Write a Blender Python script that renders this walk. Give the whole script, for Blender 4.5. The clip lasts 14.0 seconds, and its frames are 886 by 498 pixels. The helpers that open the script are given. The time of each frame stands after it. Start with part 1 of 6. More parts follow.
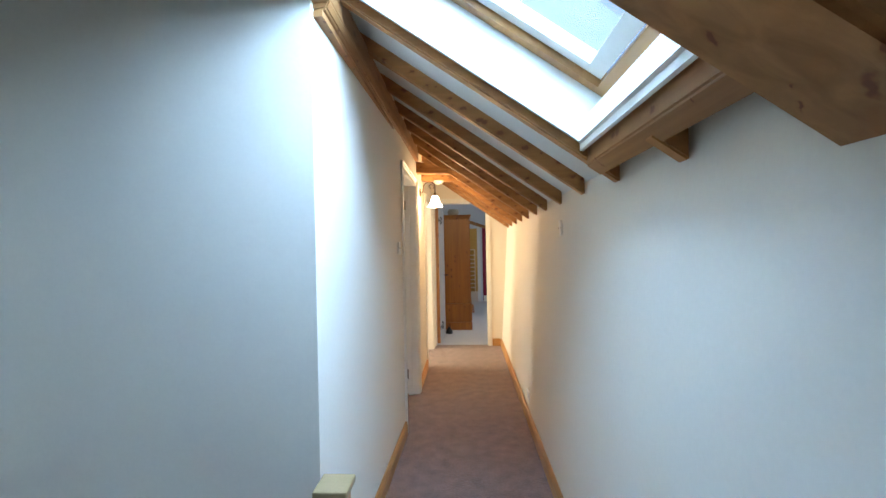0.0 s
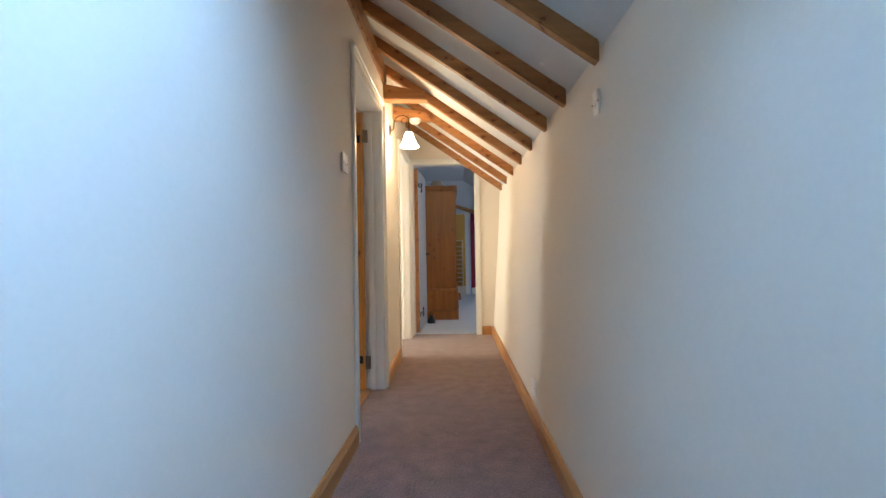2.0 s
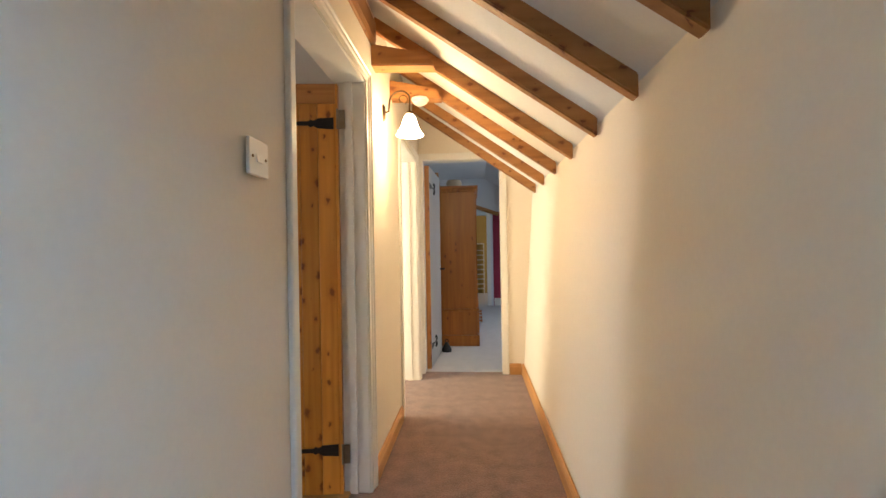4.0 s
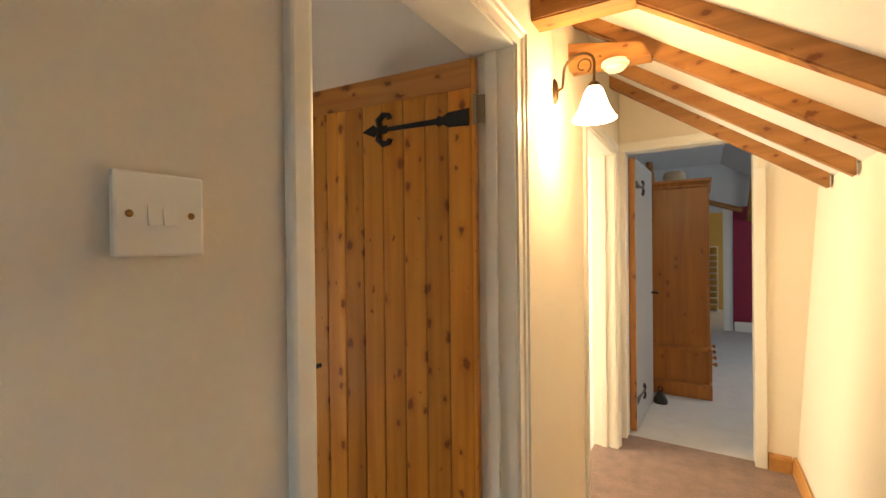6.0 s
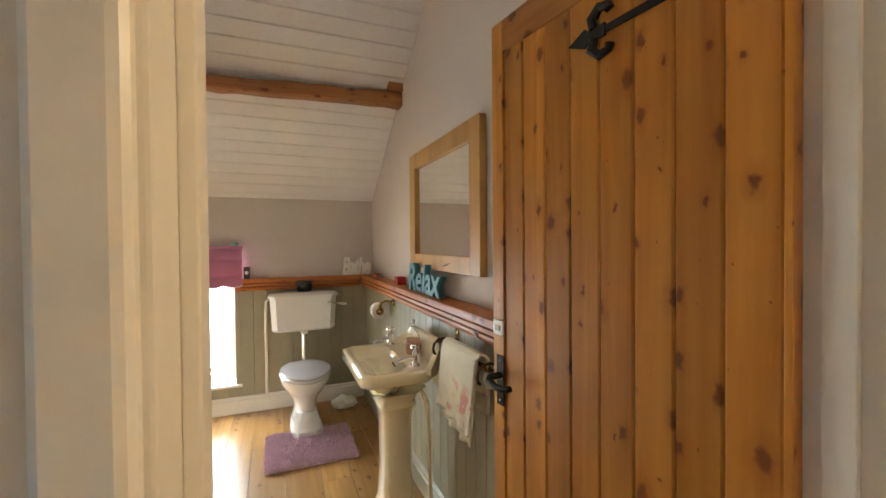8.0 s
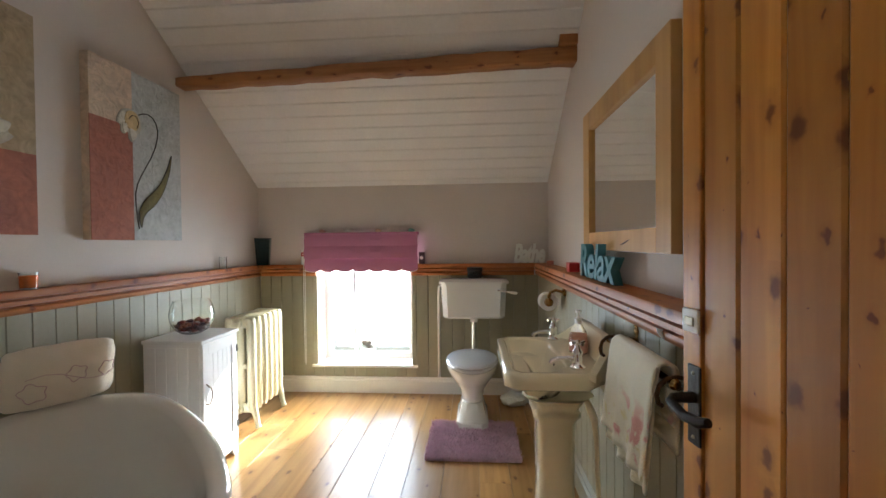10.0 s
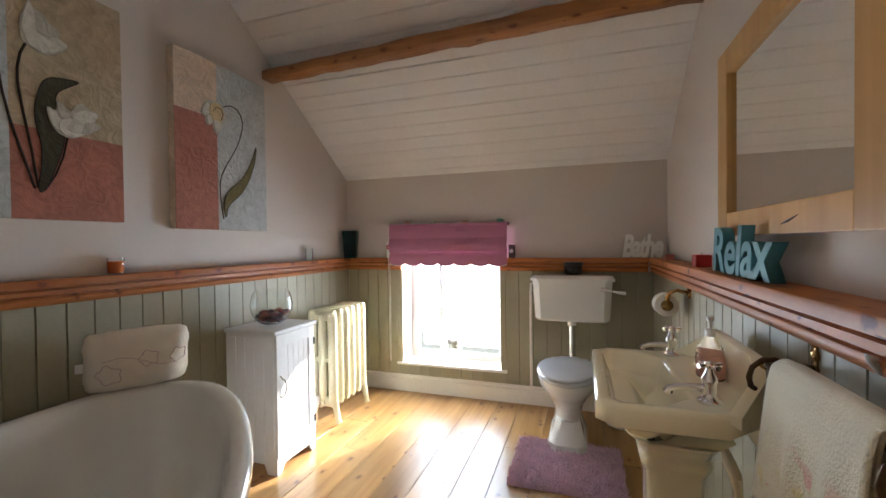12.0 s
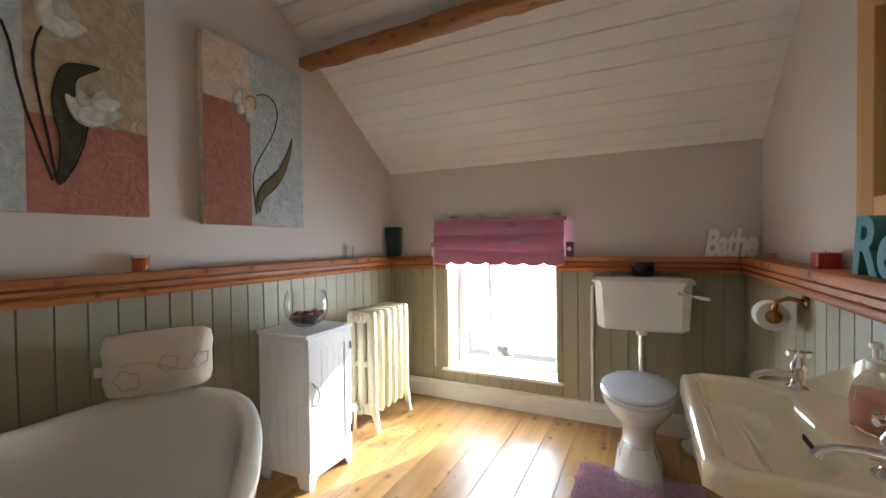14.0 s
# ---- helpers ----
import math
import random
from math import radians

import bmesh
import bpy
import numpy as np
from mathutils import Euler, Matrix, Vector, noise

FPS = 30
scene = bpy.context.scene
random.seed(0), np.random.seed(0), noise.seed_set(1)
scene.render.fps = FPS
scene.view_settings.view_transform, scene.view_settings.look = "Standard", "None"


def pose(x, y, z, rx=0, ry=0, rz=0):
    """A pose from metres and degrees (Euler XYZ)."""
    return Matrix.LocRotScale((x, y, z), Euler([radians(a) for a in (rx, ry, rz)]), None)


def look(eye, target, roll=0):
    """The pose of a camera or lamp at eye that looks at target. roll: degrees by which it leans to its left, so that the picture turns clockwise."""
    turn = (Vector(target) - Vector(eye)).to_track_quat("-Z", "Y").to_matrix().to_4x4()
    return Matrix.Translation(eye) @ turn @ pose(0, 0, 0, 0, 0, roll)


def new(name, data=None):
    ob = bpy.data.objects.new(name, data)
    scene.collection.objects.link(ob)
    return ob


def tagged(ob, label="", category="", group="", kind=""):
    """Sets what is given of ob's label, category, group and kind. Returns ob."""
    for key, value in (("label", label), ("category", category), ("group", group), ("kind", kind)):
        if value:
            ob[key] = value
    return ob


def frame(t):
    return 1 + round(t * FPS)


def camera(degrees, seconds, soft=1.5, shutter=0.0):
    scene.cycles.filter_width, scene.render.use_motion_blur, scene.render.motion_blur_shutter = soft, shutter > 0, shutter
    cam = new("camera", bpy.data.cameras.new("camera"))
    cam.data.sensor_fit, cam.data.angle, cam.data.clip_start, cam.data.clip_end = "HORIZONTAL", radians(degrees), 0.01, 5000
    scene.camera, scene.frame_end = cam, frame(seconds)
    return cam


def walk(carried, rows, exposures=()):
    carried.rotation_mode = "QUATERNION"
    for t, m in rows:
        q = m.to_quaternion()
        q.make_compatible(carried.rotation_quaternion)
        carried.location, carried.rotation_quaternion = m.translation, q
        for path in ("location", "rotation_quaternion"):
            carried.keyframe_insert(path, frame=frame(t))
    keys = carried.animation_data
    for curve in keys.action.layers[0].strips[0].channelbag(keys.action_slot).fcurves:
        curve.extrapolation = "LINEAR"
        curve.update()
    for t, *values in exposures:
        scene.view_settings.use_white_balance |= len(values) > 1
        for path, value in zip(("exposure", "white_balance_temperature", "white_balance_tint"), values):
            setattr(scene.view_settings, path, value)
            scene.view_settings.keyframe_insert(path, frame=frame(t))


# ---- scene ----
cam = camera(93.7, 14.0)
METRES, EYE, TILT, LEAN, TURN = 4.4, 1.4, 0.0, 0.0, 3.2
ROWS = [
    (0.0, 0.0, 0.0, 0.0, -0.01, -0.27, 1.11),
    (0.5, 0.0099, 0.0569, -0.0109, -0.4, -0.25, 1.07),
    (1.0, 0.0118, 0.1129, -0.0374, -0.9, -0.03, 0.87),
    (1.5, 0.0154, 0.1608, -0.0653, -1.38, 0.22, 0.91),
    (2.0, 0.0214, 0.2226, -0.0985, -1.57, 0.51, 0.97),
    (4.5, 0.0394, 0.4939, -0.0348, 3.99, -0.18, 0.93),
    (5.0, 0.044, 0.539, -0.0201, 11.94, -0.23, 0.73),
    (5.5, 0.0457, 0.5753, -0.0119, 19.41, -0.34, 0.58),
    (6.0, 0.0393, 0.6153, -0.009, 28.9, -0.29, 0.64),
    (6.5, 0.0281, 0.649, -0.0108, 37.83, -0.39, 0.5),
    (7.0, 0.0159, 0.6829, -0.0096, 47.46, -0.76, 0.63),
    (7.5, 0.0053, 0.7076, -0.0141, 55.89, -0.67, 0.43),
    (8.0, -0.0111, 0.7282, -0.0178, 64.7, -0.85, 0.53),
    (8.5, -0.0272, 0.7418, -0.0234, 72.41, -0.85, 0.57),
    (9.0, -0.0415, 0.7555, -0.0304, 79.48, -0.84, 0.57),
    (11.5, -0.1231, 0.7984, -0.0504, 102.66, -0.86, 0.67),
    (12.0, -0.1437, 0.8001, -0.0529, 105.45, -0.87, 0.69),
    (12.5, -0.1624, 0.8003, -0.0549, 107.54, -0.9, 0.69),
    (13.0, -0.1796, 0.7974, -0.0553, 109.42, -0.93, 0.72),
    (13.5, -0.1916, 0.7923, -0.0552, 110.99, -0.93, 0.74),
    (14.0, -0.2007, 0.7897, -0.0558, 112.63, -0.95, 0.74),
]
# the film's camera opens up as it leaves the roof window's light
EXPOSURES = [(0.0, 2.08, 6350, 10), (1.0, 1.80, 5950, 10), (2.0, 1.80, 5600, 10), (4.5, 2.06, 6600, 10), (5.5, 2.00, 7100, 10), (6.0, 2.02, 7350, 10), (7.0, 2.06, 7400, 10), (7.5, 2.00, 7200, 10),
             (8.0, 2.00, 6400, 8), (8.5, 1.82, 6050, 6), (9.0, 1.58, 5800, 6), (11.5, 1.48, 5750, 10), (14.0, 1.46, 5750, 10)]
walk(cam, [(t, pose(0, 0, EYE, TILT, LEAN, TURN) @ pose(METRES * x, METRES * y, METRES * z, 90 + pitch, roll, yaw)) for t, x, y, z, yaw, pitch, roll in ROWS],
     EXPOSURES)

# ---- light ----
SUN_DIR = Vector((0.80, -0.40, -0.36)).normalized()   # the way the sunlight travels
world = bpy.data.worlds.new("sky_world")
scene.world = world
world.use_nodes = True
wn = world.node_tree.nodes
sky = wn.new("ShaderNodeTexSky")
sky.sky_type = 'NISHITA'
sky.sun_disc = False
sky.sun_elevation = math.asin(-SUN_DIR.z)
sky.sun_rotation = math.atan2(-SUN_DIR.x, -SUN_DIR.y)
world.node_tree.links.new(sky.outputs[0], wn["Background"].inputs[0])
wn["Background"].inputs[1].default_value = 0.10


def lamp_light(name, kind, m, energy, color, size=0.05, size_y=None):
    d = bpy.data.lights.new(name, kind)
    d.energy, d.color = energy, color
    if kind == 'AREA':
        d.shape, d.size, d.size_y = 'RECTANGLE', size, size_y or size
    elif kind == 'SUN':
        d.angle = size
    else:
        d.shadow_soft_size = size
    ob = new(name, d)
    ob.matrix_world = m
    return ob


lamp_light("sun", 'SUN', look((-10, 2, 8), Vector((-10, 2, 8)) + SUN_DIR), 5.0, (1, 0.93, 0.82), radians(0.5))

# ---- materials ----


def mat(name, color, rough=0.6, metal=0.0, spec=0.5, var=0.08, scale=6.0, fine=120.0, bump=0.15, coat=0.0, sheen=0.0, stretch=(1, 1, 1), per_piece=0.0):
    """A surface with colour variation at two scales and fine relief."""
    m = bpy.data.materials.new(name)
    m.use_nodes = True
    n, l = m.node_tree.nodes, m.node_tree.links
    b = n["Principled BSDF"]
    b.inputs["Metallic"].default_value = metal
    b.inputs["Specular IOR Level"].default_value = spec
    b.inputs["Coat Weight"].default_value = coat
    b.inputs["Sheen Weight"].default_value = sheen
    tc = n.new("ShaderNodeTexCoord")
    mp = n.new("ShaderNodeMapping")
    mp.inputs["Scale"].default_value = stretch
    l.new(tc.outputs["Object"], mp.inputs[0])
    big = n.new("ShaderNodeTexNoise")
    big.inputs["Scale"].default_value = scale
    big.inputs["Detail"].default_value = 4
    small = n.new("ShaderNodeTexNoise")
    small.inputs["Scale"].default_value = fine
    small.inputs["Detail"].default_value = 3
    l.new(mp.outputs[0], big.inputs[0])
    l.new(mp.outputs[0], small.inputs[0])
    add = n.new("ShaderNodeMath")
    add.operation = 'ADD'
    l.new(big.outputs[0], add.inputs[0])
    l.new(small.outputs[0], add.inputs[1])
    ramp = n.new("ShaderNodeMapRange")
    ramp.inputs[1].default_value, ramp.inputs[2].default_value = 0.6, 1.4
    ramp.inputs[3].default_value, ramp.inputs[4].default_value = 1 - var, 1 + var
    l.new(add.outputs[0], ramp.inputs[0])
    val = ramp.outputs[0]
    if per_piece:
        info = n.new("ShaderNodeObjectInfo")
        pr = n.new("ShaderNodeMapRange")
        pr.inputs[3].default_value, pr.inputs[4].default_value = 1 - per_piece, 1 + per_piece
        l.new(info.outputs["Random"], pr.inputs[0])
        mul = n.new("ShaderNodeMath")
        mul.operation = 'MULTIPLY'
        l.new(val, mul.inputs[0])
        l.new(pr.outputs[0], mul.inputs[1])
        val = mul.outputs[0]
    vm = n.new("ShaderNodeVectorMath")
    vm.operation = 'SCALE'
    vm.inputs[0].default_value = color
    l.new(val, vm.inputs[3])
    l.new(vm.outputs[0], b.inputs["Base Color"])
    rr = n.new("ShaderNodeMapRange")
    rr.inputs[3].default_value, rr.inputs[4].default_value = max(0.02, rough * 0.85), min(1, rough * 1.15)
    l.new(big.outputs[0], rr.inputs[0])
    l.new(rr.outputs[0], b.inputs["Roughness"])
    if bump:
        bp = n.new("ShaderNodeBump")
        bp.inputs["Strength"].default_value = bump
        bp.inputs["Distance"].default_value = 0.004
        l.new(small.outputs[0], bp.inputs["Height"])
        l.new(bp.outputs[0], b.inputs["Normal"])
    return m


def pine(name, light, dark, knot=(0.15, 0.04, 0.009), rough=0.35, axis='Z', grain=1.0, knots=True, knot_from=0.3, per_piece=0.12, coat=0.15):
    """Varnished pine: long grain along an axis, with scattered knots."""
    m = bpy.data.materials.new(name)
    m.use_nodes = True
    n, l = m.node_tree.nodes, m.node_tree.links
    b = n["Principled BSDF"]
    b.inputs["Roughness"].default_value = rough
    b.inputs["Coat Weight"].default_value = coat
    b.inputs["Coat Roughness"].default_value = 0.2
    tc = n.new("ShaderNodeTexCoord")
    info = n.new("ShaderNodeObjectInfo")
    shift = n.new("ShaderNodeVectorMath")
    shift.operation = 'SCALE'
    shift.inputs[0].default_value = (7.3, 3.1, 5.7)
    l.new(info.outputs["Random"], shift.inputs[3])
    off = n.new("ShaderNodeVectorMath")
    off.operation = 'ADD'
    l.new(tc.outputs["Object"], off.inputs[0])
    l.new(shift.outputs[0], off.inputs[1])
    mp = n.new("ShaderNodeMapping")
    long_, across = 1.2 * grain, 22 * grain
    s = [across, across, across]
    s['XYZ'.index(axis)] = long_
    mp.inputs["Scale"].default_value = s
    l.new(off.outputs[0], mp.inputs[0])
    nz = n.new("ShaderNodeTexNoise")
    nz.inputs["Scale"].default_value = 1.0
    nz.inputs["Detail"].default_value = 5
    nz.inputs["Distortion"].default_value = 0.6
    l.new(mp.outputs[0], nz.inputs[0])
    cr = n.new("ShaderNodeValToRGB")
    cr.color_ramp.elements[0].position, cr.color_ramp.elements[1].position = 0.3, 0.7
    cr.color_ramp.elements[0].color, cr.color_ramp.elements[1].color = (*dark, 1), (*light, 1)
    l.new(nz.outputs[0], cr.inputs[0])
    cloud = n.new("ShaderNodeTexNoise")
    cloud.inputs["Scale"].default_value = 0.16
    cloud.inputs["Detail"].default_value = 2
    l.new(mp.outputs[0], cloud.inputs[0])
    cl = n.new("ShaderNodeMapRange")
    cl.inputs[1].default_value, cl.inputs[2].default_value = 0.3, 0.7
    cl.inputs[3].default_value, cl.inputs[4].default_value = 0.80, 1.18
    l.new(cloud.outputs[0], cl.inputs[0])
    cs = n.new("ShaderNodeVectorMath")
    cs.operation = 'SCALE'
    l.new(cr.outputs[0], cs.inputs[0])
    l.new(cl.outputs[0], cs.inputs[3])
    col = cs.outputs[0]
    if knots:
        xyz = n.new("ShaderNodeSeparateXYZ")
        l.new(off.outputs[0], xyz.inputs[0])
        along = 'XYZ'.index(axis)
        a1, a2 = [i for i in range(3) if i != along]
        su = n.new("ShaderNodeMath")
        l.new(xyz.outputs[a1], su.inputs[0])
        l.new(xyz.outputs[a2], su.inputs[1])
        uv = n.new("ShaderNodeCombineXYZ")
        l.new(su.outputs[0], uv.inputs[0])
        l.new(xyz.outputs[along], uv.inputs[1])
        wob = n.new("ShaderNodeTexNoise")
        wob.inputs["Scale"].default_value = 45
        l.new(off.outputs[0], wob.inputs[0])
        wv = n.new("ShaderNodeVectorMath")
        wv.operation = 'MULTIPLY_ADD'
        wv.inputs[1].default_value = (0.022, 0.03, 0)
        l.new(wob.outputs["Color"], wv.inputs[0])
        l.new(uv.outputs[0], wv.inputs[2])
        kp = n.new("ShaderNodeMapping")
        kp.inputs["Scale"].default_value = (15.0, 9.0, 1.0)
        l.new(wv.outputs[0], kp.inputs[0])
        vo = n.new("ShaderNodeTexVoronoi")
        vo.voronoi_dimensions = '2D'
        vo.inputs["Scale"].default_value = 1.0
        l.new(kp.outputs[0], vo.inputs[0])
        kr = n.new("ShaderNodeMapRange")
        kr.interpolation_type = 'SMOOTHSTEP'
        kr.inputs[1].default_value, kr.inputs[2].default_value = 0.40, 1.05
        kr.inputs[3].default_value, kr.inputs[4].default_value = 0.88, 0.0
        sep = n.new("ShaderNodeSeparateColor")
        l.new(vo.outputs["Color"], sep.inputs[0])
        size = n.new("ShaderNodeMapRange")
        size.inputs[1].default_value, size.inputs[2].default_value = knot_from, 1.0
        size.inputs[3].default_value, size.inputs[4].default_value = 0.02, 0.24
        l.new(sep.outputs[0], size.inputs[0])
        dv = n.new("ShaderNodeMath")
        dv.operation = 'DIVIDE'
        l.new(vo.outputs["Distance"], dv.inputs[0])
        l.new(size.outputs[0], dv.inputs[1])
        l.new(dv.outputs[0], kr.inputs[0])
        mx = n.new("ShaderNodeMix")
        mx.data_type = 'RGBA'
        l.new(kr.outputs[0], mx.inputs[0])
        mx.inputs[7].default_value = (*knot, 1)
        halo = n.new("ShaderNodeMapRange")
        halo.interpolation_type = 'SMOOTHSTEP'
        halo.inputs[1].default_value, halo.inputs[2].default_value = 0.5, 2.4
        halo.inputs[3].default_value, halo.inputs[4].default_value = 0.34, 0.0
        l.new(dv.outputs[0], halo.inputs[0])
        hm = n.new("ShaderNodeMix")
        hm.data_type = 'RGBA'
        l.new(halo.outputs[0], hm.inputs[0])
        l.new(col, hm.inputs[6])
        hm.inputs[7].default_value = (dark[0] * 0.72, dark[1] * 0.5, dark[2] * 0.45, 1)
        l.new(hm.outputs[2], mx.inputs[6])
        col = mx.outputs[2]
    pr = n.new("ShaderNodeMapRange")
    pr.inputs[3].default_value, pr.inputs[4].default_value = 1 - per_piece, 1 + per_piece
    l.new(info.outputs["Random"], pr.inputs[0])
    sc = n.new("ShaderNodeVectorMath")
    sc.operation = 'SCALE'
    l.new(col, sc.inputs[0])
    l.new(pr.outputs[0], sc.inputs[3])
    l.new(sc.outputs[0], b.inputs["Base Color"])
    bp = n.new("ShaderNodeBump")
    bp.inputs["Strength"].default_value = 0.12
    bp.inputs["Distance"].default_value = 0.002
    l.new(nz.outputs[0], bp.inputs["Height"])
    l.new(bp.outputs[0], b.inputs["Normal"])
    return m


def clear_glass(name, color=(1, 1, 1), ior=1.45, rough=0.0):
    m = bpy.data.materials.new(name)
    m.use_nodes = True
    b = m.node_tree.nodes["Principled BSDF"]
    b.inputs["Base Color"].default_value = (*color, 1)
    b.inputs["Transmission Weight"].default_value = 1.0
    b.inputs["Roughness"].default_value = rough
    b.inputs["IOR"].default_value = ior
    return m


def glow(name, color, strength, base=(0.8, 0.8, 0.8)):
    m = bpy.data.materials.new(name)
    m.use_nodes = True
    b = m.node_tree.nodes["Principled BSDF"]
    b.inputs["Base Color"].default_value = (*base, 1)
    b.inputs["Emission Color"].default_value = (*color, 1)
    b.inputs["Emission Strength"].default_value = strength
    return m


M_CREAM = mat("cream_plaster", (0.80, 0.72, 0.60), rough=0.85, var=0.025, scale=2.2, fine=70, bump=0.12)
M_PINKISH = mat("pale_plaster", (0.68, 0.61, 0.555), rough=0.85, var=0.03, scale=2.2, fine=70, bump=0.12)
M_WHITE = mat("white_plaster", (0.78, 0.77, 0.74), rough=0.85, var=0.03, scale=3, fine=80, bump=0.2)
M_GLOSS = mat("white_gloss_paint", (0.80, 0.77, 0.70), rough=0.35, var=0.03, scale=4, fine=40, bump=0.05)
M_BOARD = mat("white_boarding", (0.86, 0.84, 0.83), rough=0.55, var=0.04, scale=3, fine=60, bump=0.08)
M_SAGE = mat("sage_paint", (0.335, 0.308, 0.208), rough=0.5, var=0.05, scale=3, fine=60, bump=0.1, per_piece=0.04)
M_CARPET = mat("beige_carpet", (0.212, 0.127, 0.099), rough=1.0, var=0.42, scale=11, fine=95, bump=1.0, sheen=0.3, spec=0.1)
M_CARPET2 = mat("pale_bedroom_carpet", (0.55, 0.53, 0.52), rough=1.0, var=0.12, scale=9, fine=180, bump=1.0, sheen=0.3, spec=0.1)
M_PINE = pine("varnished_pine", (0.52, 0.24, 0.065), (0.36, 0.14, 0.03))
M_PINEX = pine("varnished_pine_along_x", (0.52, 0.24, 0.065), (0.36, 0.14, 0.03), axis='X')
M_BEAM = pine("stained_rafter", (0.47, 0.22, 0.066), (0.30, 0.125, 0.034), axis='X', rough=0.55, coat=0.0)
M_BEAMY = pine("stained_beam", (0.42, 0.20, 0.068), (0.26, 0.11, 0.034), axis='Y', rough=0.5, coat=0.0)
M_SKIRT = pine("pine_skirting", (0.55, 0.28, 0.09), (0.44, 0.20, 0.055), axis='Y', rough=0.4, knots=False)
M_OAK = pine("oak_floor", (0.54, 0.31, 0.115), (0.38, 0.20, 0.06), axis='X', rough=0.28, per_piece=0.15, coat=0.15, knot=(0.16, 0.07, 0.03), knot_from=0.72)
M_GLASS = clear_glass("pane_glass")

# ---- mesh helpers ----


def box(bm, x0, x1, y0, y1, z0, z1, bevel=0.0, segs=2):
    r = bmesh.ops.create_cube(bm, size=1.0, matrix=Matrix.Translation(((x0 + x1) / 2, (y0 + y1) / 2, (z0 + z1) / 2)) @ Matrix.Diagonal((abs(x1 - x0), abs(y1 - y0), abs(z1 - z0), 1)))
    if bevel:
        es = list({e for v in r["verts"] for e in v.link_edges})
        bmesh.ops.bevel(bm, geom=es, offset=bevel, segments=segs, affect='EDGES', profile=0.6)
    return bm


def boxed(x0, x1, y0, y1, z0, z1, bevel=0.0, segs=2):
    return box(bmesh.new(), x0, x1, y0, y1, z0, z1, bevel, segs)


def finish(name, bm, material, smooth=False):
    bmesh.ops.recalc_face_normals(bm, faces=bm.faces)
    me = bpy.data.meshes.new(name)
    bm.to_mesh(me)
    bm.free()
    me.materials.append(material)
    if smooth:
        me.shade_smooth()
        if smooth != "all":
            me.set_sharp_from_angle(angle=radians(38))
    return new(name, me)


def part(name, bm, material, parent, label="", smooth=False):
    ob = finish(name, bm, material, smooth)
    ob.parent = parent
    if label:
        ob["label"] = label
    return ob


def thing(name, label, category, group="", m=None, kind=""):
    ob = new(name)
    ob.empty_display_size = 0.05
    if m is not None:
        ob.matrix_basis = m
    return tagged(ob, label, category, group, kind)


def structure(name, bm, material, label="", category="wall", smooth=False):
    return tagged(finish(name, bm, material, smooth), label, category, kind="structure")


def prism(bm, pts, lo, hi, axis='Y'):
    """Extrudes a polygon; axis Y: points (x, z); axis X: (y, z); axis Z: (x, y)."""
    def at(p, h):
        return {'Y': (p[0], h, p[1]), 'X': (h, p[0], p[1]), 'Z': (p[0], p[1], h)}[axis]
    a = [bm.verts.new(at(p, lo)) for p in pts]
    b = [bm.verts.new(at(p, hi)) for p in pts]
    bm.faces.new(a)
    bm.faces.new(list(reversed(b)))
    for i in range(len(pts)):
        j = (i + 1) % len(pts)
        bm.faces.new((a[i], b[i], b[j], a[j]))
    return bm


def lathe(bm, prof, steps=24, centre=(0, 0, 0), axis='Z'):
    """Turns a profile of (radius, height) round an axis."""
    rings = []
    for r, h in prof:
        ring = []
        for k in range(steps):
            a = 2 * math.pi * k / steps
            c, s = r * math.cos(a), r * math.sin(a)
            p = {'Z': (c, s, h), 'X': (h, c, s), 'Y': (s, h, c)}[axis]
            ring.append(bm.verts.new(Vector(p) + Vector(centre)))
        rings.append(ring)
    for a, b in zip(rings, rings[1:]):
        for k in range(steps):
            bm.faces.new((a[k], a[(k + 1) % steps], b[(k + 1) % steps], b[k]))
    if prof[0][0] > 1e-4:
        bm.faces.new(rings[0])
    if prof[-1][0] > 1e-4:
        bm.faces.new(rings[-1])
    bmesh.ops.remove_doubles(bm, verts=[v for q in (rings[0], rings[-1]) for v in q], dist=1e-5)
    return bm


def tube(bm, pts, radius, steps=8, closed=False):
    """A round bar along points; radius is one number or one for each point."""
    pts = [Vector(p) for p in pts]
    n = len(pts)
    rad = radius if isinstance(radius, (list, tuple)) else [radius] * n
    rings, up = [], None
    for i, p in enumerate(pts):
        d = (pts[(i + 1) % n] - pts[i - 1]) if closed or 0 < i < n - 1 else (pts[1] - pts[0] if i == 0 else pts[-1] - pts[-2])
        d.normalize()
        if up is None:
            up = d.orthogonal().normalized()
        up = (up - d * up.dot(d)).normalized()
        side = d.cross(up)
        rings.append([bm.verts.new(p + rad[i] * (math.cos(2 * math.pi * k / steps) * up + math.sin(2 * math.pi * k / steps) * side)) for k in range(steps)])
    pairs = list(zip(rings, rings[1:])) + ([(rings[-1], rings[0])] if closed else [])
    for a, b in pairs:
        for k in range(steps):
            bm.faces.new((a[k], a[(k + 1) % steps], b[(k + 1) % steps], b[k]))
    if not closed:
        bm.faces.new(rings[0])
        bm.faces.new(rings[-1])
    return bm


def loft(bm, rings, cap=True):
    vs = [[bm.verts.new(p) for p in r] for r in rings]
    for a, b in zip(vs, vs[1:]):
        for k in range(len(a)):
            j = (k + 1) % len(a)
            bm.faces.new((a[k], a[j], b[j], b[k]))
    if cap:
        bm.faces.new(vs[0])
        bm.faces.new(vs[-1])
    return bm


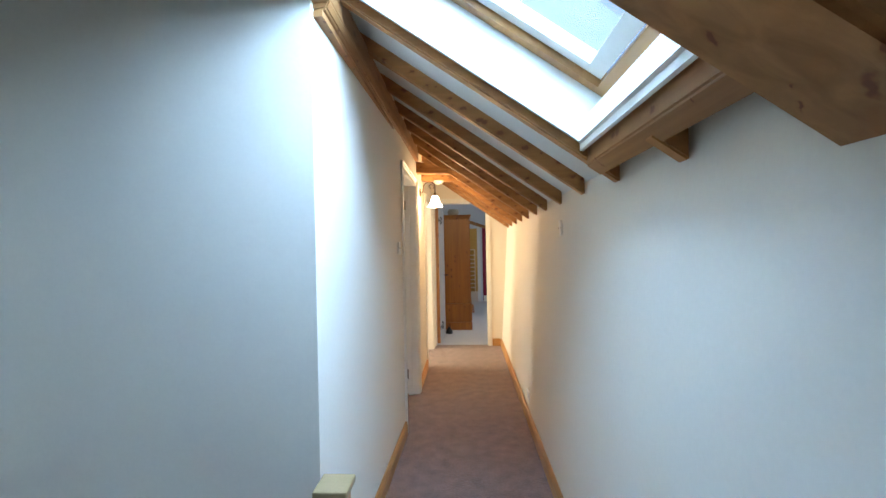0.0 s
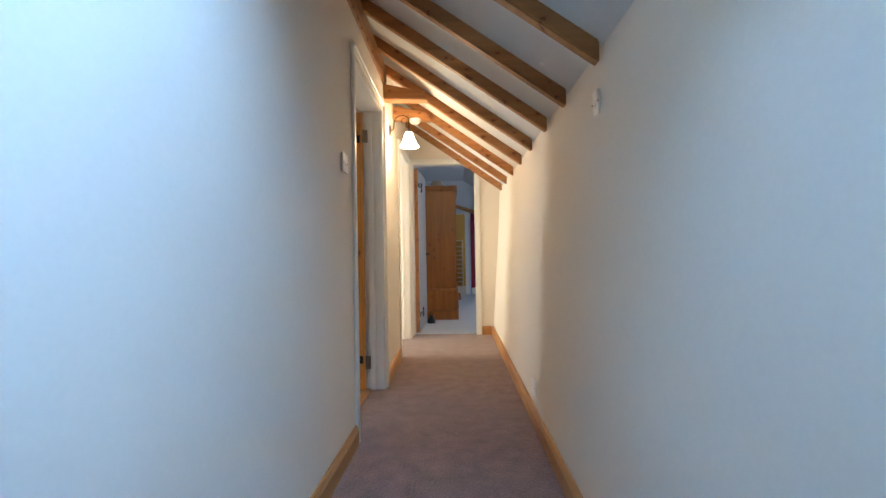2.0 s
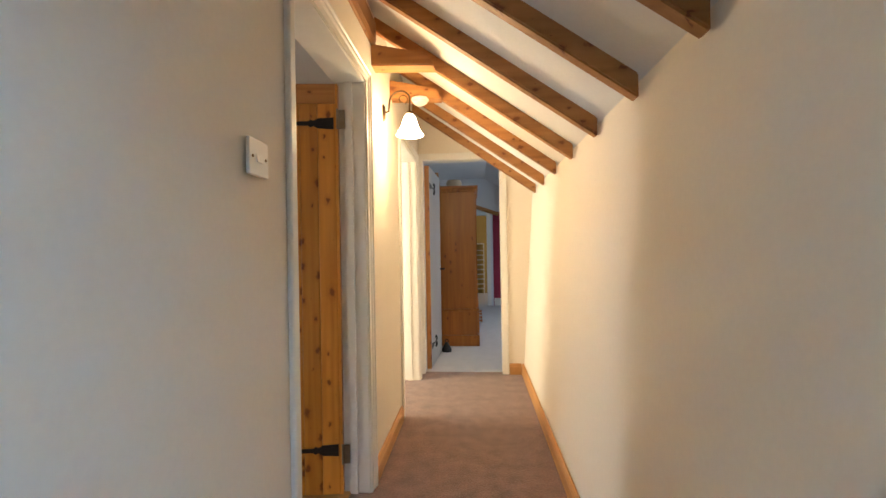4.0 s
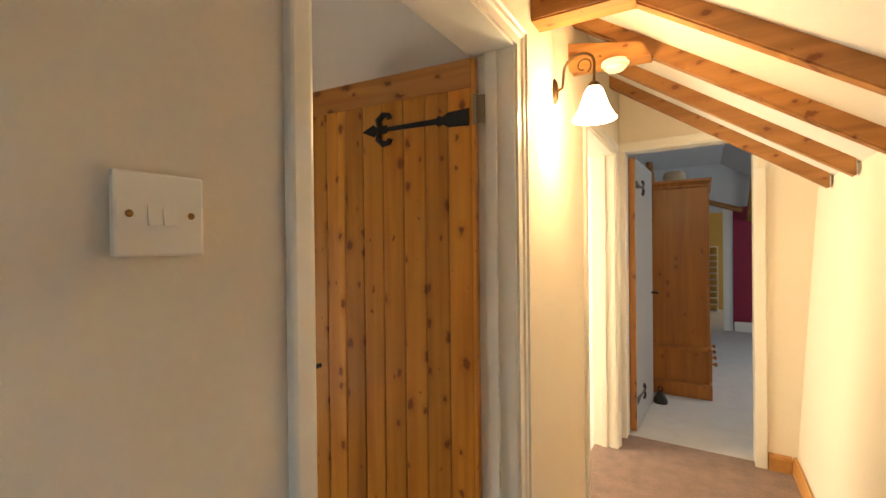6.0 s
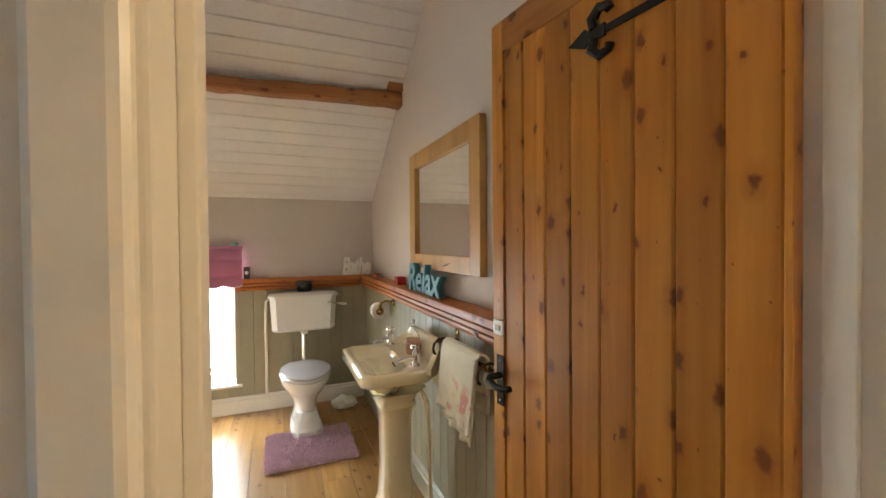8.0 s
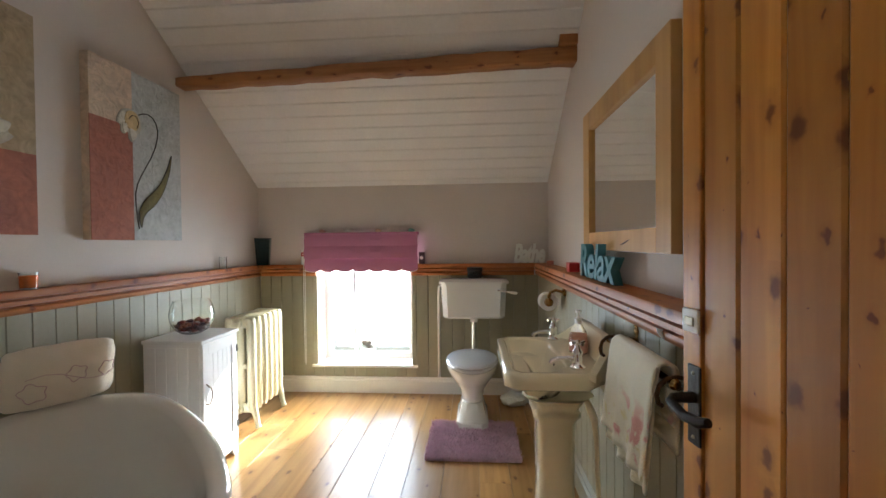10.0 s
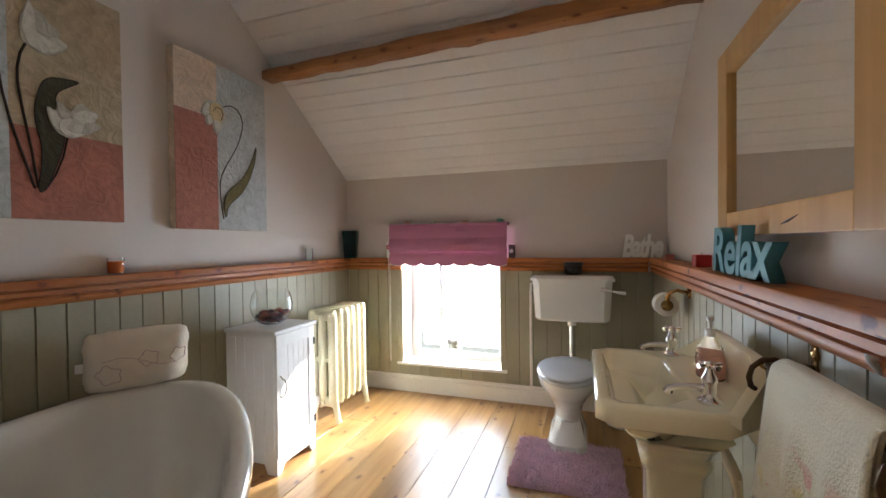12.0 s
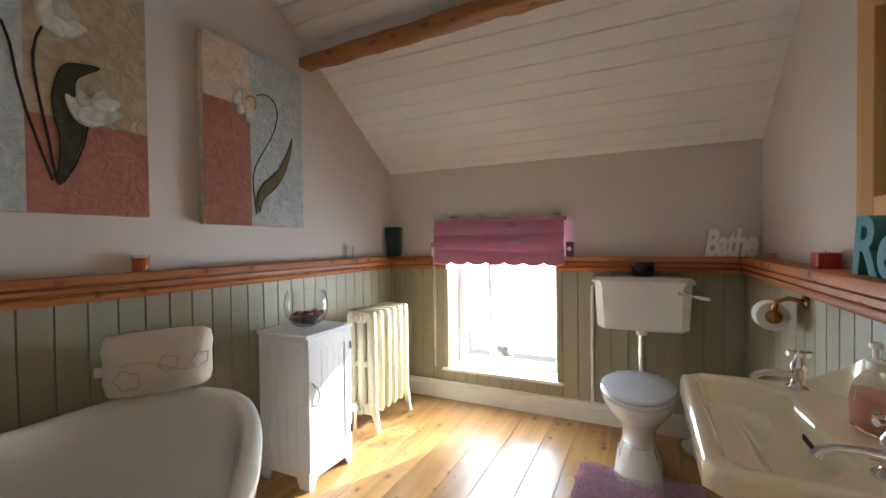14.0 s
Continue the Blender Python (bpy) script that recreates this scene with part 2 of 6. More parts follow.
# ---- the plan ----
XL, XL2 = -0.48, -0.62            # corridor's inner wall: corridor face, bathroom face
XR = 0.475                        # outer wall at the floor; it leans outwards
LEAN_R = 0.062
YC, YE = 1.41, 5.87               # wall end at the landing, end wall
SLOPE = 0.70
BX, BY0, BY1 = -3.86, 1.615, 4.00  # bathroom: window wall, picture wall, basin wall
RIDGE_X, RIDGE_Z = -1.635, 3.25


def under_right(x):
    return RIDGE_Z - SLOPE * (x - RIDGE_X)


def under_left(x):
    return RIDGE_Z + SLOPE * (x - RIDGE_X)


def trim_roof(bm, lift=0.02):
    """Cuts a wall off at the two roof slopes."""
    for sgn in (1, -1):
        geom = bm.verts[:] + bm.edges[:] + bm.faces[:]
        bmesh.ops.bisect_plane(bm, geom=geom, plane_co=(RIDGE_X, 0, RIDGE_Z + lift), plane_no=(sgn * SLOPE, 0, 1), clear_outer=True)
    return bm


# floors
structure("floor", boxed(XL2, 0.62, YC, YE + 0.06, -0.12, 0.0), M_CARPET, "mottled beige-brown wall-to-wall corridor carpet", "floor")
structure("floor_landing", boxed(-2.0, 0.62, -2.0, YC, -0.12, 0.0), M_CARPET, "mottled beige-brown landing carpet", "floor")
# walls
bm = bmesh.new()
box(bm, XL2, XL, YC, 3.11, 0, 3.3)
for v in bm.verts:
    if v.co.x > -0.5 and v.co.y < 2:
        v.co.x = -0.520        # the wall runs a little out of true
box(bm, XL2, XL, 3.11, 3.96, 2.02, 3.3)
box(bm, XL2, XL, 3.96, 4.83, 0, 3.3)
box(bm, XL2, XL, 4.83, 5.69, 2.0, 3.3)
box(bm, XL2, XL, 5.69, YE, 0, 3.3)
structure("wall_inner", trim_roof(bm), M_CREAM, "cream plaster wall between corridor and bathroom", "wall")
structure("wall_landing", trim_roof(boxed(-2.0, XL2, YC, 1.53, 0, 3.4)), M_CREAM, "plain cream plaster wall at the landing", "wall")
bm = boxed(XR, XR + 0.3, -2.0, YE, 0, 1.9)
for v in bm.verts:
    v.co.x += LEAN_R * v.co.z
structure("wall_outer", bm, M_CREAM, "leaning cream plaster outer wall of the corridor", "wall")
structure("wall_landing_side", trim_roof(boxed(-2.12, -2.0, -2.12, 1.53, 0, 3.4)), M_CREAM, "plain cream landing wall", "wall")
structure("wall_back", trim_roof(boxed(-2.0, 0.9, -2.12, -2.0, 0, 3.4)), M_CREAM, "plain cream landing wall", "wall")
bm = bmesh.new()
box(bm, XL2, -0.47, YE, YE + 0.12, 0, 3.3)
box(bm, -0.47, 0.31, YE, YE + 0.12, 2.04, 3.3)
box(bm, 0.31, 0.80, YE, YE + 0.12, 0, 3.3)
structure("wall_end", trim_roof(bm), M_CREAM, "cream plaster end wall of the corridor", "wall")

# ceiling over the corridor, with the hole for the roof window
SKY_Y0, SKY_Y1, SKY_X0, SKY_X1 = 0.72, 1.52, -0.42, 0.445
T = 0.24
bm = bmesh.new()


def slab(bm, x0, x1, y0, y1, f, lift=0.0, thick=T):
    prism(bm, [(x0, f(x0) + lift), (x1, f(x1) + lift), (x1, f(x1) + lift + thick), (x0, f(x0) + lift + thick)], y0, y1, 'Y')


slab(bm, RIDGE_X, 0.80, SKY_Y1, YE, under_right)
slab(bm, RIDGE_X, 0.80, -2.12, SKY_Y0, under_right)
KICK = 0.47                       # the shaft stands square to the slope


def kicked(x, h):
    """A point at height h above the ceiling, square above x."""
    return x + KICK * h, under_right(x + KICK * h) + h


prism(bm, [kicked(SKY_X1, 0.0), (0.80, under_right(0.80)), (0.80, under_right(0.80) + T), kicked(SKY_X1, T)], SKY_Y0, SKY_Y1, 'Y')
prism(bm, [(RIDGE_X, under_right(RIDGE_X)), kicked(SKY_X0, 0.0), kicked(SKY_X0, T), (RIDGE_X, under_right(RIDGE_X) + T)], SKY_Y0, SKY_Y1, 'Y')
slab(bm, -4.3, RIDGE_X, -2.12, BY0 - 0.1, under_left)
structure("ceiling", bm, M_WHITE, "white plastered sloping ceiling between exposed rafters", "ceiling")


# ---- rafters and beams ----
def rafter_bm(x0, x1, y, w, depth, over=0.03, bev=0.006):
    b = bmesh.new()
    prism(b, [(x0, under_right(x0) - depth), (x1, under_right(x1) - depth), (x1, under_right(x1) + over), (x0, under_right(x0) + over)], y - w / 2, y + w / 2, 'Y')
    bmesh.ops.bevel(b, geom=b.edges[:], offset=bev, segments=2, affect='EDGES')
    return b


for y in (1.10, 1.57, 2.02, 2.49, 2.93, 3.33, 3.77, 4.21, 4.66, 5.12, 5.55):
    x0 = 0.47 if y < 1.3 else -0.56
    tagged(finish("rafter", rafter_bm(x0, 0.565, y, 0.05, 0.105 if y < 1.3 else 0.085 if y < 1.8 else 0.075), M_BEAM), "brown stained pine rafter under a white sloping ceiling", "rafter", "rafters over the corridor", "structure")


# timbers at the foot of the inner slope
def timber(name, label, bm, m):
    return tagged(finish(name, bm, m), label, "beam", kind="structure")


bm = bmesh.new()
prism(bm, [(-0.53, 2.235), (-0.472, 2.242), (-0.458, 2.27), (-0.458, under_right(-0.458) - 0.05), (-0.53, under_right(-0.53) - 0.02)], YC + 0.02, 4.13, 'Y')
bmesh.ops.bevel(bm, geom=bm.edges[:], offset=0.006, segments=2, affect='EDGES')
# unseen length over the landing, added to shade the upper wall
prism(bm, [(-0.53, 2.262), (-0.47, 2.262), (-0.46, 2.272), (-0.46, under_right(-0.46) - 0.02), (-0.53, under_right(-0.53) - 0.02)], -2.0, YC + 0.018, 'Y')
timber("purlin_inner", "brown stained purlin along the top of a cream wall", bm, M_BEAMY)
bm = bmesh.new()
prism(bm, [(-0.53, 2.213), (-0.486, 2.215), (-0.486, 2.238), (-0.53, 2.233)], YC + 0.02, 4.10, 'Y')
timber("purlin_trim", "thin brown batten under the purlin", bm, M_BEAMY)
for y in (4.15, 4.62):
    bm = bmesh.new()
    prism(bm, [(-0.505, 2.14), (-0.15, 2.125), (-0.19, 2.19), (-0.505, 2.26)], y - 0.05, y + 0.05, 'Y')
    bmesh.ops.bevel(bm, geom=bm.edges[:], offset=0.006, segments=2, affect='EDGES')
    timber("tie_beam", "short brown timber tie from wall to rafter", bm, M_BEAM)
# the large principal rafter near the landing and the trimmer under the roof window
bm = bmesh.new()
prism(bm, [(RIDGE_X + 0.3, under_right(RIDGE_X + 0.3) - 0.17), (0.575, under_right(0.575) - 0.17), (0.575, under_right(0.575) + 0.02), (RIDGE_X + 0.3, under_right(RIDGE_X + 0.3) + 0.02)], 0.47, 0.67, 'Y')
bmesh.ops.bevel(bm, geom=bm.edges[:], offset=0.012, segments=2, affect='EDGES')
timber("principal_rafter", "thick brown stained principal rafter at the landing", bm, M_BEAM)
bm = bmesh.new()
prism(bm, [(0.449, under_right(0.449) - 0.100), (0.505, under_right(0.505) - 0.100), (0.505, under_right(0.505) + 0.02), (0.449, under_right(0.449) + 0.02)], 0.60, 1.57, 'Y')
bmesh.ops.bevel(bm, geom=bm.edges[:], offset=0.006, segments=2, affect='EDGES')
timber("trimmer", "brown stained timber below the roof window", bm, M_BEAMY)

# roof window: white lined shaft, wooden frame, pane
sw = thing("window_1", "pine-framed roof window in a white lined shaft", "window", kind="structure")


def slope_frame(bm, x0, x1, y0, y1, w, lo, hi):
    """A rectangular frame lying in the slope, from height lo to hi above the ceiling."""
    for a, b, c, d in ((x0, x0 + w, y0, y1), (x1 - w, x1, y0, y1), (x0 + w, x1 - w, y0, y0 + w), (x0 + w, x1 - w, y1 - w, y1)):
        prism(bm, [kicked(a, lo), kicked(b, lo), kicked(b, hi), kicked(a, hi)], c, d, 'Y')
    return bm


part("shaft_lining", slope_frame(bmesh.new(), SKY_X0 - 0.002, SKY_X1 + 0.002, SKY_Y0 - 0.002, SKY_Y1 + 0.002, 0.014, -0.050, 0.20), M_GLOSS, sw, "white painted lining")
part("lining_board", prism(bmesh.new(), [(0.419, under_right(0.419) - 0.072), (0.431, under_right(0.431) - 0.066), (0.431, under_right(0.431) + 0.03), (0.419, under_right(0.419) + 0.03)], 0.68, 1.535, 'Y'), M_GLOSS, sw)
part("window_frame", slope_frame(bmesh.new(), SKY_X0 + 0.012, SKY_X1 - 0.012, SKY_Y0 + 0.012, SKY_Y1 - 0.012, 0.045, 0.16, 0.23), M_SKIRT, sw, "varnished pine frame")
part("sash", slope_frame(bmesh.new(), SKY_X0 + 0.062, SKY_X1 - 0.062, SKY_Y0 + 0.062, SKY_Y1 - 0.062, 0.05, 0.19, 0.25), M_GLOSS, sw, "white opening sash")
bm = bmesh.new()
prism(bm, [kicked(SKY_X0 + 0.10, 0.22), kicked(SKY_X1 - 0.10, 0.22), kicked(SKY_X1 - 0.10, 0.226), kicked(SKY_X0 + 0.10, 0.226)], SKY_Y0 + 0.10, SKY_Y1 - 0.10, 'Y')
pane = part("pane", bm, M_GLASS, sw)
pane.visible_shadow = False


# ---- joinery ----
def lining_and_architrave(name, label, face_x, back_x, y0, y1, top, w=0.065, w_near=0.042):
    """A door frame in the inner wall: lining boards, stops and moulded architraves on the corridor side."""
    d = thing(name, label, "door frame", kind="structure")
    t = 0.028
    part("jamb", boxed(back_x - 0.006, face_x + 0.004, y0 - t, y0, 0, top + t, 0.003), M_GLOSS, d)
    part("jamb", boxed(back_x - 0.006, face_x + 0.004, y1, y1 + t, 0, top + t, 0.003), M_GLOSS, d)
    part("head", boxed(back_x - 0.006, face_x + 0.004, y0, y1, top, top + t, 0.003), M_GLOSS, d)
    part("door_stop", boxed(back_x + 0.045, back_x + 0.085, y0, y0 + 0.012, 0, top, 0.002), M_GLOSS, d)
    part("door_stop", boxed(back_x + 0.045, back_x + 0.085, y1 - 0.012, y1, 0, top, 0.002), M_GLOSS, d)
    prof = [(0, 0), (0.012, 0), (0.012, 0.45), (0.018, 0.55), (0.018, 0.78), (0.024, 0.84), (0.024, 1.0), (0, 1.0)]
    flat = [(0, 0), (0.011, 0), (0.0145, 0.08), (0.016, 0.2), (0.016, 0.85), (0.013, 0.96), (0.009, 1.0), (0, 1.0)]
    for s, edge, wd, pr in ((-1, y0 - 0.006, w_near, flat), (1, y1 + 0.006, w, prof)):
        b = bmesh.new()
        pts = [(face_x + 0.001 + p, edge + s * wd * q) for p, q in pr]
        prism(b, pts, 0, top + 0.006, 'Z')
        for v in b.verts:
            if v.co.z > 0.5:
                v.co.z += abs(v.co.y - edge) * w / wd
        part("architrave", b, M_GLOSS, d)
    b = bmesh.new()
    prism(b, [(face_x + 0.001 + p, top + 0.006 + w * q) for p, q in prof], y0 - 0.006, y1 + 0.006, 'Y')
    mid = (y0 + y1) / 2
    for v in b.verts:
        v.co.y += (v.co.z - top - 0.006) * (1 if v.co.y > mid else -w_near / w)
    part("architrave", b, M_GLOSS, d)
    return d


lining_and_architrave("door_frame_bathroom", "white gloss bathroom door frame with moulded architrave", XL, XL2, 3.14, 3.935, 1.985)
lining_and_architrave("door_frame_side", "white gloss door frame beside the wall lamp", XL, XL2, 4.86, 5.66, 1.96, 0.06)
df = thing("door_frame_end", "white gloss frame of the bedroom doorway", "door frame", kind="structure")
for a, b in ((-0.47, -0.442), (0.282, 0.31)):
    part("jamb", boxed(a, b, YE - 0.004, YE + 0.126, 0, 2.04, 0.003), M_GLOSS, df)
part("head", boxed(-0.442, 0.282, YE - 0.004, YE + 0.126, 2.012, 2.04, 0.003), M_GLOSS, df)
for a, b in ((-0.497, -0.44), (0.28, 0.34)):
    part("architrave", boxed(a, b, YE - 0.02, YE - 0.001, 0, 2.016 if a < 0 else 1.82, 0.005), M_GLOSS, df)
part("architrave", boxed(-0.497, 0.34, YE - 0.02, YE - 0.001, 2.018, 2.075, 0.005), M_GLOSS, df)


def skirting(name, pts, m, label, h=0.10, t=0.018):
    """A moulded board along a straight run; pts: start, end, way out of the wall."""
    (x0, y0), (x1, y1), (nx, ny) = pts
    b = bmesh.new()
    prof = [(0, 0), (t, 0), (t, h * 0.72), (t * 0.75, h * 0.80), (t * 0.75, h * 0.88), (t * 0.35, h), (0, h)]
    r0 = [(x0 + nx * (p + 0.001), y0 + ny * (p + 0.001), q) for p, q in prof]
    r1 = [(x1 + nx * (p + 0.001), y1 + ny * (p + 0.001), q) for p, q in prof]
    loft(b, [r0, r1])
    return tagged(finish(name, b, m), label, "skirting", kind="structure")


for seg in (((-0.519, YC), (XL, 3.085), (1, 0)), ((XL, 4.010), (XL, 4.790), (1, 0))):
    skirting("baseboard", seg, M_SKIRT, "honey pine skirting along a cream wall")
skirting("baseboard", ((XR + 0.001, -2.0), (XR + 0.001, YE), (-1, 0)), M_SKIRT, "honey pine skirting along the leaning outer wall")
skirting("baseboard", ((0.345, YE), (XR - 0.02, YE), (0, -1)), M_SKIRT, "short honey pine skirting beside the bedroom door")

M_IRON = mat("black_iron", (0.025, 0.024, 0.023), rough=0.5, metal=0.6, var=0.2, fine=90, bump=0.3)
M_BRONZE = mat("dark_bronze", (0.10, 0.06, 0.03), rough=0.4, metal=0.9, var=0.2, fine=60, bump=0.1)
M_CHROME = mat("chrome", (0.85, 0.85, 0.87), rough=0.06, metal=1.0, var=0.01, bump=0)
M_BRASS = mat("aged_brass", (0.34, 0.21, 0.075), rough=0.2, metal=1.0, var=0.1, bump=0.05)
M_HINGE = mat("dull_steel_hinge", (0.30, 0.26, 0.20), rough=0.45, metal=0.9, var=0.2, bump=0.1)
M_PLASTIC = mat("white_plastic", (0.82, 0.79, 0.74), rough=0.35, var=0.01, bump=0)
M_LIGHTPINE = pine("pale_pine_frame", (0.62, 0.355, 0.115), (0.54, 0.285, 0.08), axis='Z', rough=0.45, knots=False)
M_DOOR = pine("knotty_pine_boards", (0.60, 0.264, 0.042), (0.42, 0.150, 0.019), knot=(0.16, 0.042, 0.009), axis='Z', rough=0.32, per_piece=0.14, knot_from=0.38)


def strap_hinge(bm, length, y=0.0):
    """A blacksmith's strap with a spear tip, in the x-z plane, running to +x from 0; it is 6 mm thick."""
    t = 0.004
    prism(bm, [(0, -0.028), (0.075, -0.024), (0.095, -0.012), (0.11, -0.018), (0.12, -0.01), (length - 0.10, -0.007), (length - 0.10, 0.007), (0.12, 0.01), (0.11, 0.018), (0.095, 0.012), (0.075, 0.024), (0, 0.028)], y - t, y, 'Y')
    prism(bm, [(length - 0.105, -0.014), (length - 0.06, -0.012), (length - 0.05, -0.022), (length, 0.0), (length - 0.05, 0.022), (length - 0.06, 0.012), (length - 0.105, 0.014)], y - t - 0.001, y - 0.001, 'Y')
    for s in (-1, 1):
        pts = [(length - 0.075, y - t, s * 0.010), (length - 0.07, y - t, s * 0.034), (length - 0.09, y - t, s * 0.052), (length - 0.115, y - t, s * 0.048), (length - 0.118, y - t, s * 0.036)]
        tube(bm, pts, [0.010, 0.012, 0.011, 0.009, 0.011], 8)
    return bm


def boarded_door(name, label, width, height, m, handle_side=True):
    """A framed, boarded pine door in the x-z plane, hinged at x = 0 and running to -x, its visible face towards -y."""
    d = thing(name, label, "door", m=m)
    th = 0.040

    def dp(name, b, material, parent, label="", smooth=False):
        for v in b.verts:
            v.co.x *= -1
        return part(name, b, material, parent, label, smooth)

    stile, rail, n = 0.052, 0.095, 8
    dp("stile", boxed(width - stile, width, -th, 0, 0.008, height, 0.003), M_DOOR, d)
    dp("stile", boxed(0, 0.012, -th, 0, 0.008, height, 0.002), M_DOOR, d)
    dp("top_rail", boxed(0.012, width - stile, -th, 0, height - rail, height, 0.003), M_PINEX, d)
    bw = (width - stile - 0.012) / n
    for i in range(n):
        x0 = 0.012 + i * bw
        b = bmesh.new()
        z0, z1 = 0.008, height - rail
        prism(b, [(x0 + 0.0004, -0.004), (x0 + 0.0004, -th + 0.008), (x0 + 0.0055, -th + 0.004), (x0 + bw - 0.0055, -th + 0.004), (x0 + bw - 0.0004, -th + 0.008), (x0 + bw - 0.0004, -0.004)], z0, z1, 'Z')
        dp("board", b, M_DOOR, d)
    for z in (height - 0.19, 0.22):
        b = strap_hinge(bmesh.new(), 0.42, -th + 0.003)
        bmesh.ops.translate(b, verts=b.verts, vec=(0.02, 0, z))
        dp("strap_hinge", b, M_IRON, d, "black iron strap with a spear tip", smooth=True)
    for z in (height - 0.17, 0.20):
        b = boxed(-0.034, -0.001, -th + 0.001, -th + 0.003, z - 0.045, z + 0.045)
        tube(b, [(0.0, -th - 0.003, z - 0.048), (0.0, -th - 0.003, z + 0.048)], 0.006, 10)
        dp("butt_hinge", b, M_HINGE, d, "dull steel butt hinge", smooth=True)
    hx = width - 0.038
    h = dp("handle_plate", boxed(hx - 0.018, hx + 0.018, -th - 0.005, -th, 0.835, 0.985, 0.003), M_IRON, d, "black iron lever handle")
    b = tube(bmesh.new(), [(hx, -th - 0.004, 0.925), (hx, -th - 0.045, 0.925), (hx - 0.012, -th - 0.056, 0.923), (hx - 0.05, -th - 0.058, 0.914), (hx - 0.09, -th - 0.056, 0.917), (hx - 0.108, -th - 0.052, 0.924)], [0.011, 0.009, 0.009, 0.009, 0.010, 0.008], 10)
    dp("lever", b, M_IRON, h, smooth=True)
    for z in (0.85, 0.97):
        dp("screw", lathe(bmesh.new(), [(0.004, 0.0), (0.003, -0.002), (0.0, -0.003)], 8, (hx, -th - 0.005, z), 'Y'), M_HINGE, h)
    bolt = dp("privacy_bolt", boxed(width - 0.052, width - 0.006, -th - 0.006, -th, 1.045, 1.09, 0.003), M_PLASTIC, d, "small white indicator bolt")
    dp("indicator", boxed(width - 0.042, width - 0.018, -th - 0.009, -th - 0.006, 1.058, 1.075, 0.001), M_HINGE, bolt)
    return d


boarded_door("bathroom_door", "open knotty pine boarded door with black strap hinges", 0.752, 1.972, Matrix.Translation((-0.605, 3.945, 0)) @ Matrix.Rotation(math.atan2(0.09, 0.747), 4, 'Z'))

# ---- bathroom shell ----
WY0, WY1, WZ0, WZ1 = 2.12, 2.905, 0.225, 1.22     # window opening
bm = bmesh.new()
box(bm, BX - 0.32, BX, BY0 - 0.1, WY0, -0.1, 3)
box(bm, BX - 0.32, BX, WY1, BY1 + 0.1, -0.1, 3)
box(bm, BX - 0.32, BX, WY0, WY1, -0.1, WZ0)
box(bm, BX - 0.32, BX, WY0, WY1, WZ1, 3)
structure("wall_window", trim_roof(bm), M_PINKISH, "pale plaster bathroom wall above sage boarding", "wall")
structure("wall_pictures", trim_roof(boxed(BX, XL2, BY0 - 0.085, BY0, -0.1, 3.4)), M_PINKISH, "pale plaster bathroom wall with two canvases", "wall")
structure("wall_basin", trim_roof(boxed(BX, XL2, BY1, BY1 + 0.1, -0.1, 3.4)), M_PINKISH, "pale plaster bathroom wall behind the basin", "wall")

# boarded ceiling: white boards along y with shadow gaps
bm = bmesh.new()
step = 0.087
x = BX - 0.3
while x < RIDGE_X:
    a, b = x + 0.0016, min(x + step - 0.0016, RIDGE_X)
    prism(bm, [(a, under_left(a) + 0.010), (a + 0.0026, under_left(a + 0.0026)), (b - 0.0026, under_left(b - 0.0026)), (b, under_left(b) + 0.010), (b, under_left(b) + 0.02), (a, under_left(a) + 0.02)], BY0 - 0.085, BY1 + 0.1, 'Y')
    x += step
slab(bm, BX - 0.4, RIDGE_X, BY0 - 0.1, 6.2, under_left, 0.015)
structure("ceiling_boarded", bm, M_BOARD, "white painted tongue-and-groove sloping bathroom ceiling", "ceiling")

# bathroom purlin
bm = bmesh.new()
rings = []
rng = random.Random(3)
for i in range(25):
    y = BY0 + (BY1 - BY0) * i / 24
    zc = 2.217 + 0.068 * (i / 24) + rng.uniform(-0.005, 0.005)
    h, w = 0.027 + 0.016 * (i / 24) + rng.uniform(-0.004, 0.004), 0.05 + rng.uniform(-0.004, 0.004)
    rings.append([(-2.958 + a * w, y, zc + b * h) for a, b in ((-1, -0.8), (-0.8, -1), (0.8, -1), (1, -0.8), (1, 0.8), (0.8, 1), (-0.8, 1), (-1, 0.8))])
loft(bm, rings)
M_PURLIN = pine("rough_purlin", (0.52, 0.23, 0.07), (0.32, 0.125, 0.033), axis='Y', rough=0.5, coat=0.05)
tagged(finish("purlin", bm, M_PURLIN, "all"), "rough brown purlin across a boarded bathroom ceiling", "beam", kind="structure")
tagged(finish("purlin_block", boxed(-2.97, -2.88, 3.90, BY1, 2.325, 2.40, 0.006), M_PURLIN), "short brown timber block above the purlin", "beam", kind="structure")

fb = structure("floor_bathroom", boxed(BX, XL2, BY0, BY1, -0.12, -0.014), M_BEAM, "honey oak boards on the bathroom floor", "floor")
structure("threshold", boxed(XL2, XL2 + 0.05, 3.14, 3.935, 0.0, 0.008, 0.003), M_SKIRT, "worn pine threshold strip", "threshold")

# sage boarding: window wall, picture wall, basin wall (boxed out)
PW, PP, PB = BX + 0.022, BY0 + 0.022, 3.918        # faces of the boarding
pan_w = thing("panelling_window_wall", "sage green tongue-and-groove boarding under the window wall rail", "panelling", kind="structure")
pan_p = thing("panelling_picture_wall", "sage green tongue-and-groove boarding behind the bath", "panelling", kind="structure")
pan_b = thing("panelling_basin_wall", "sage green boxed-out boarding behind the basin", "panelling", kind="structure")


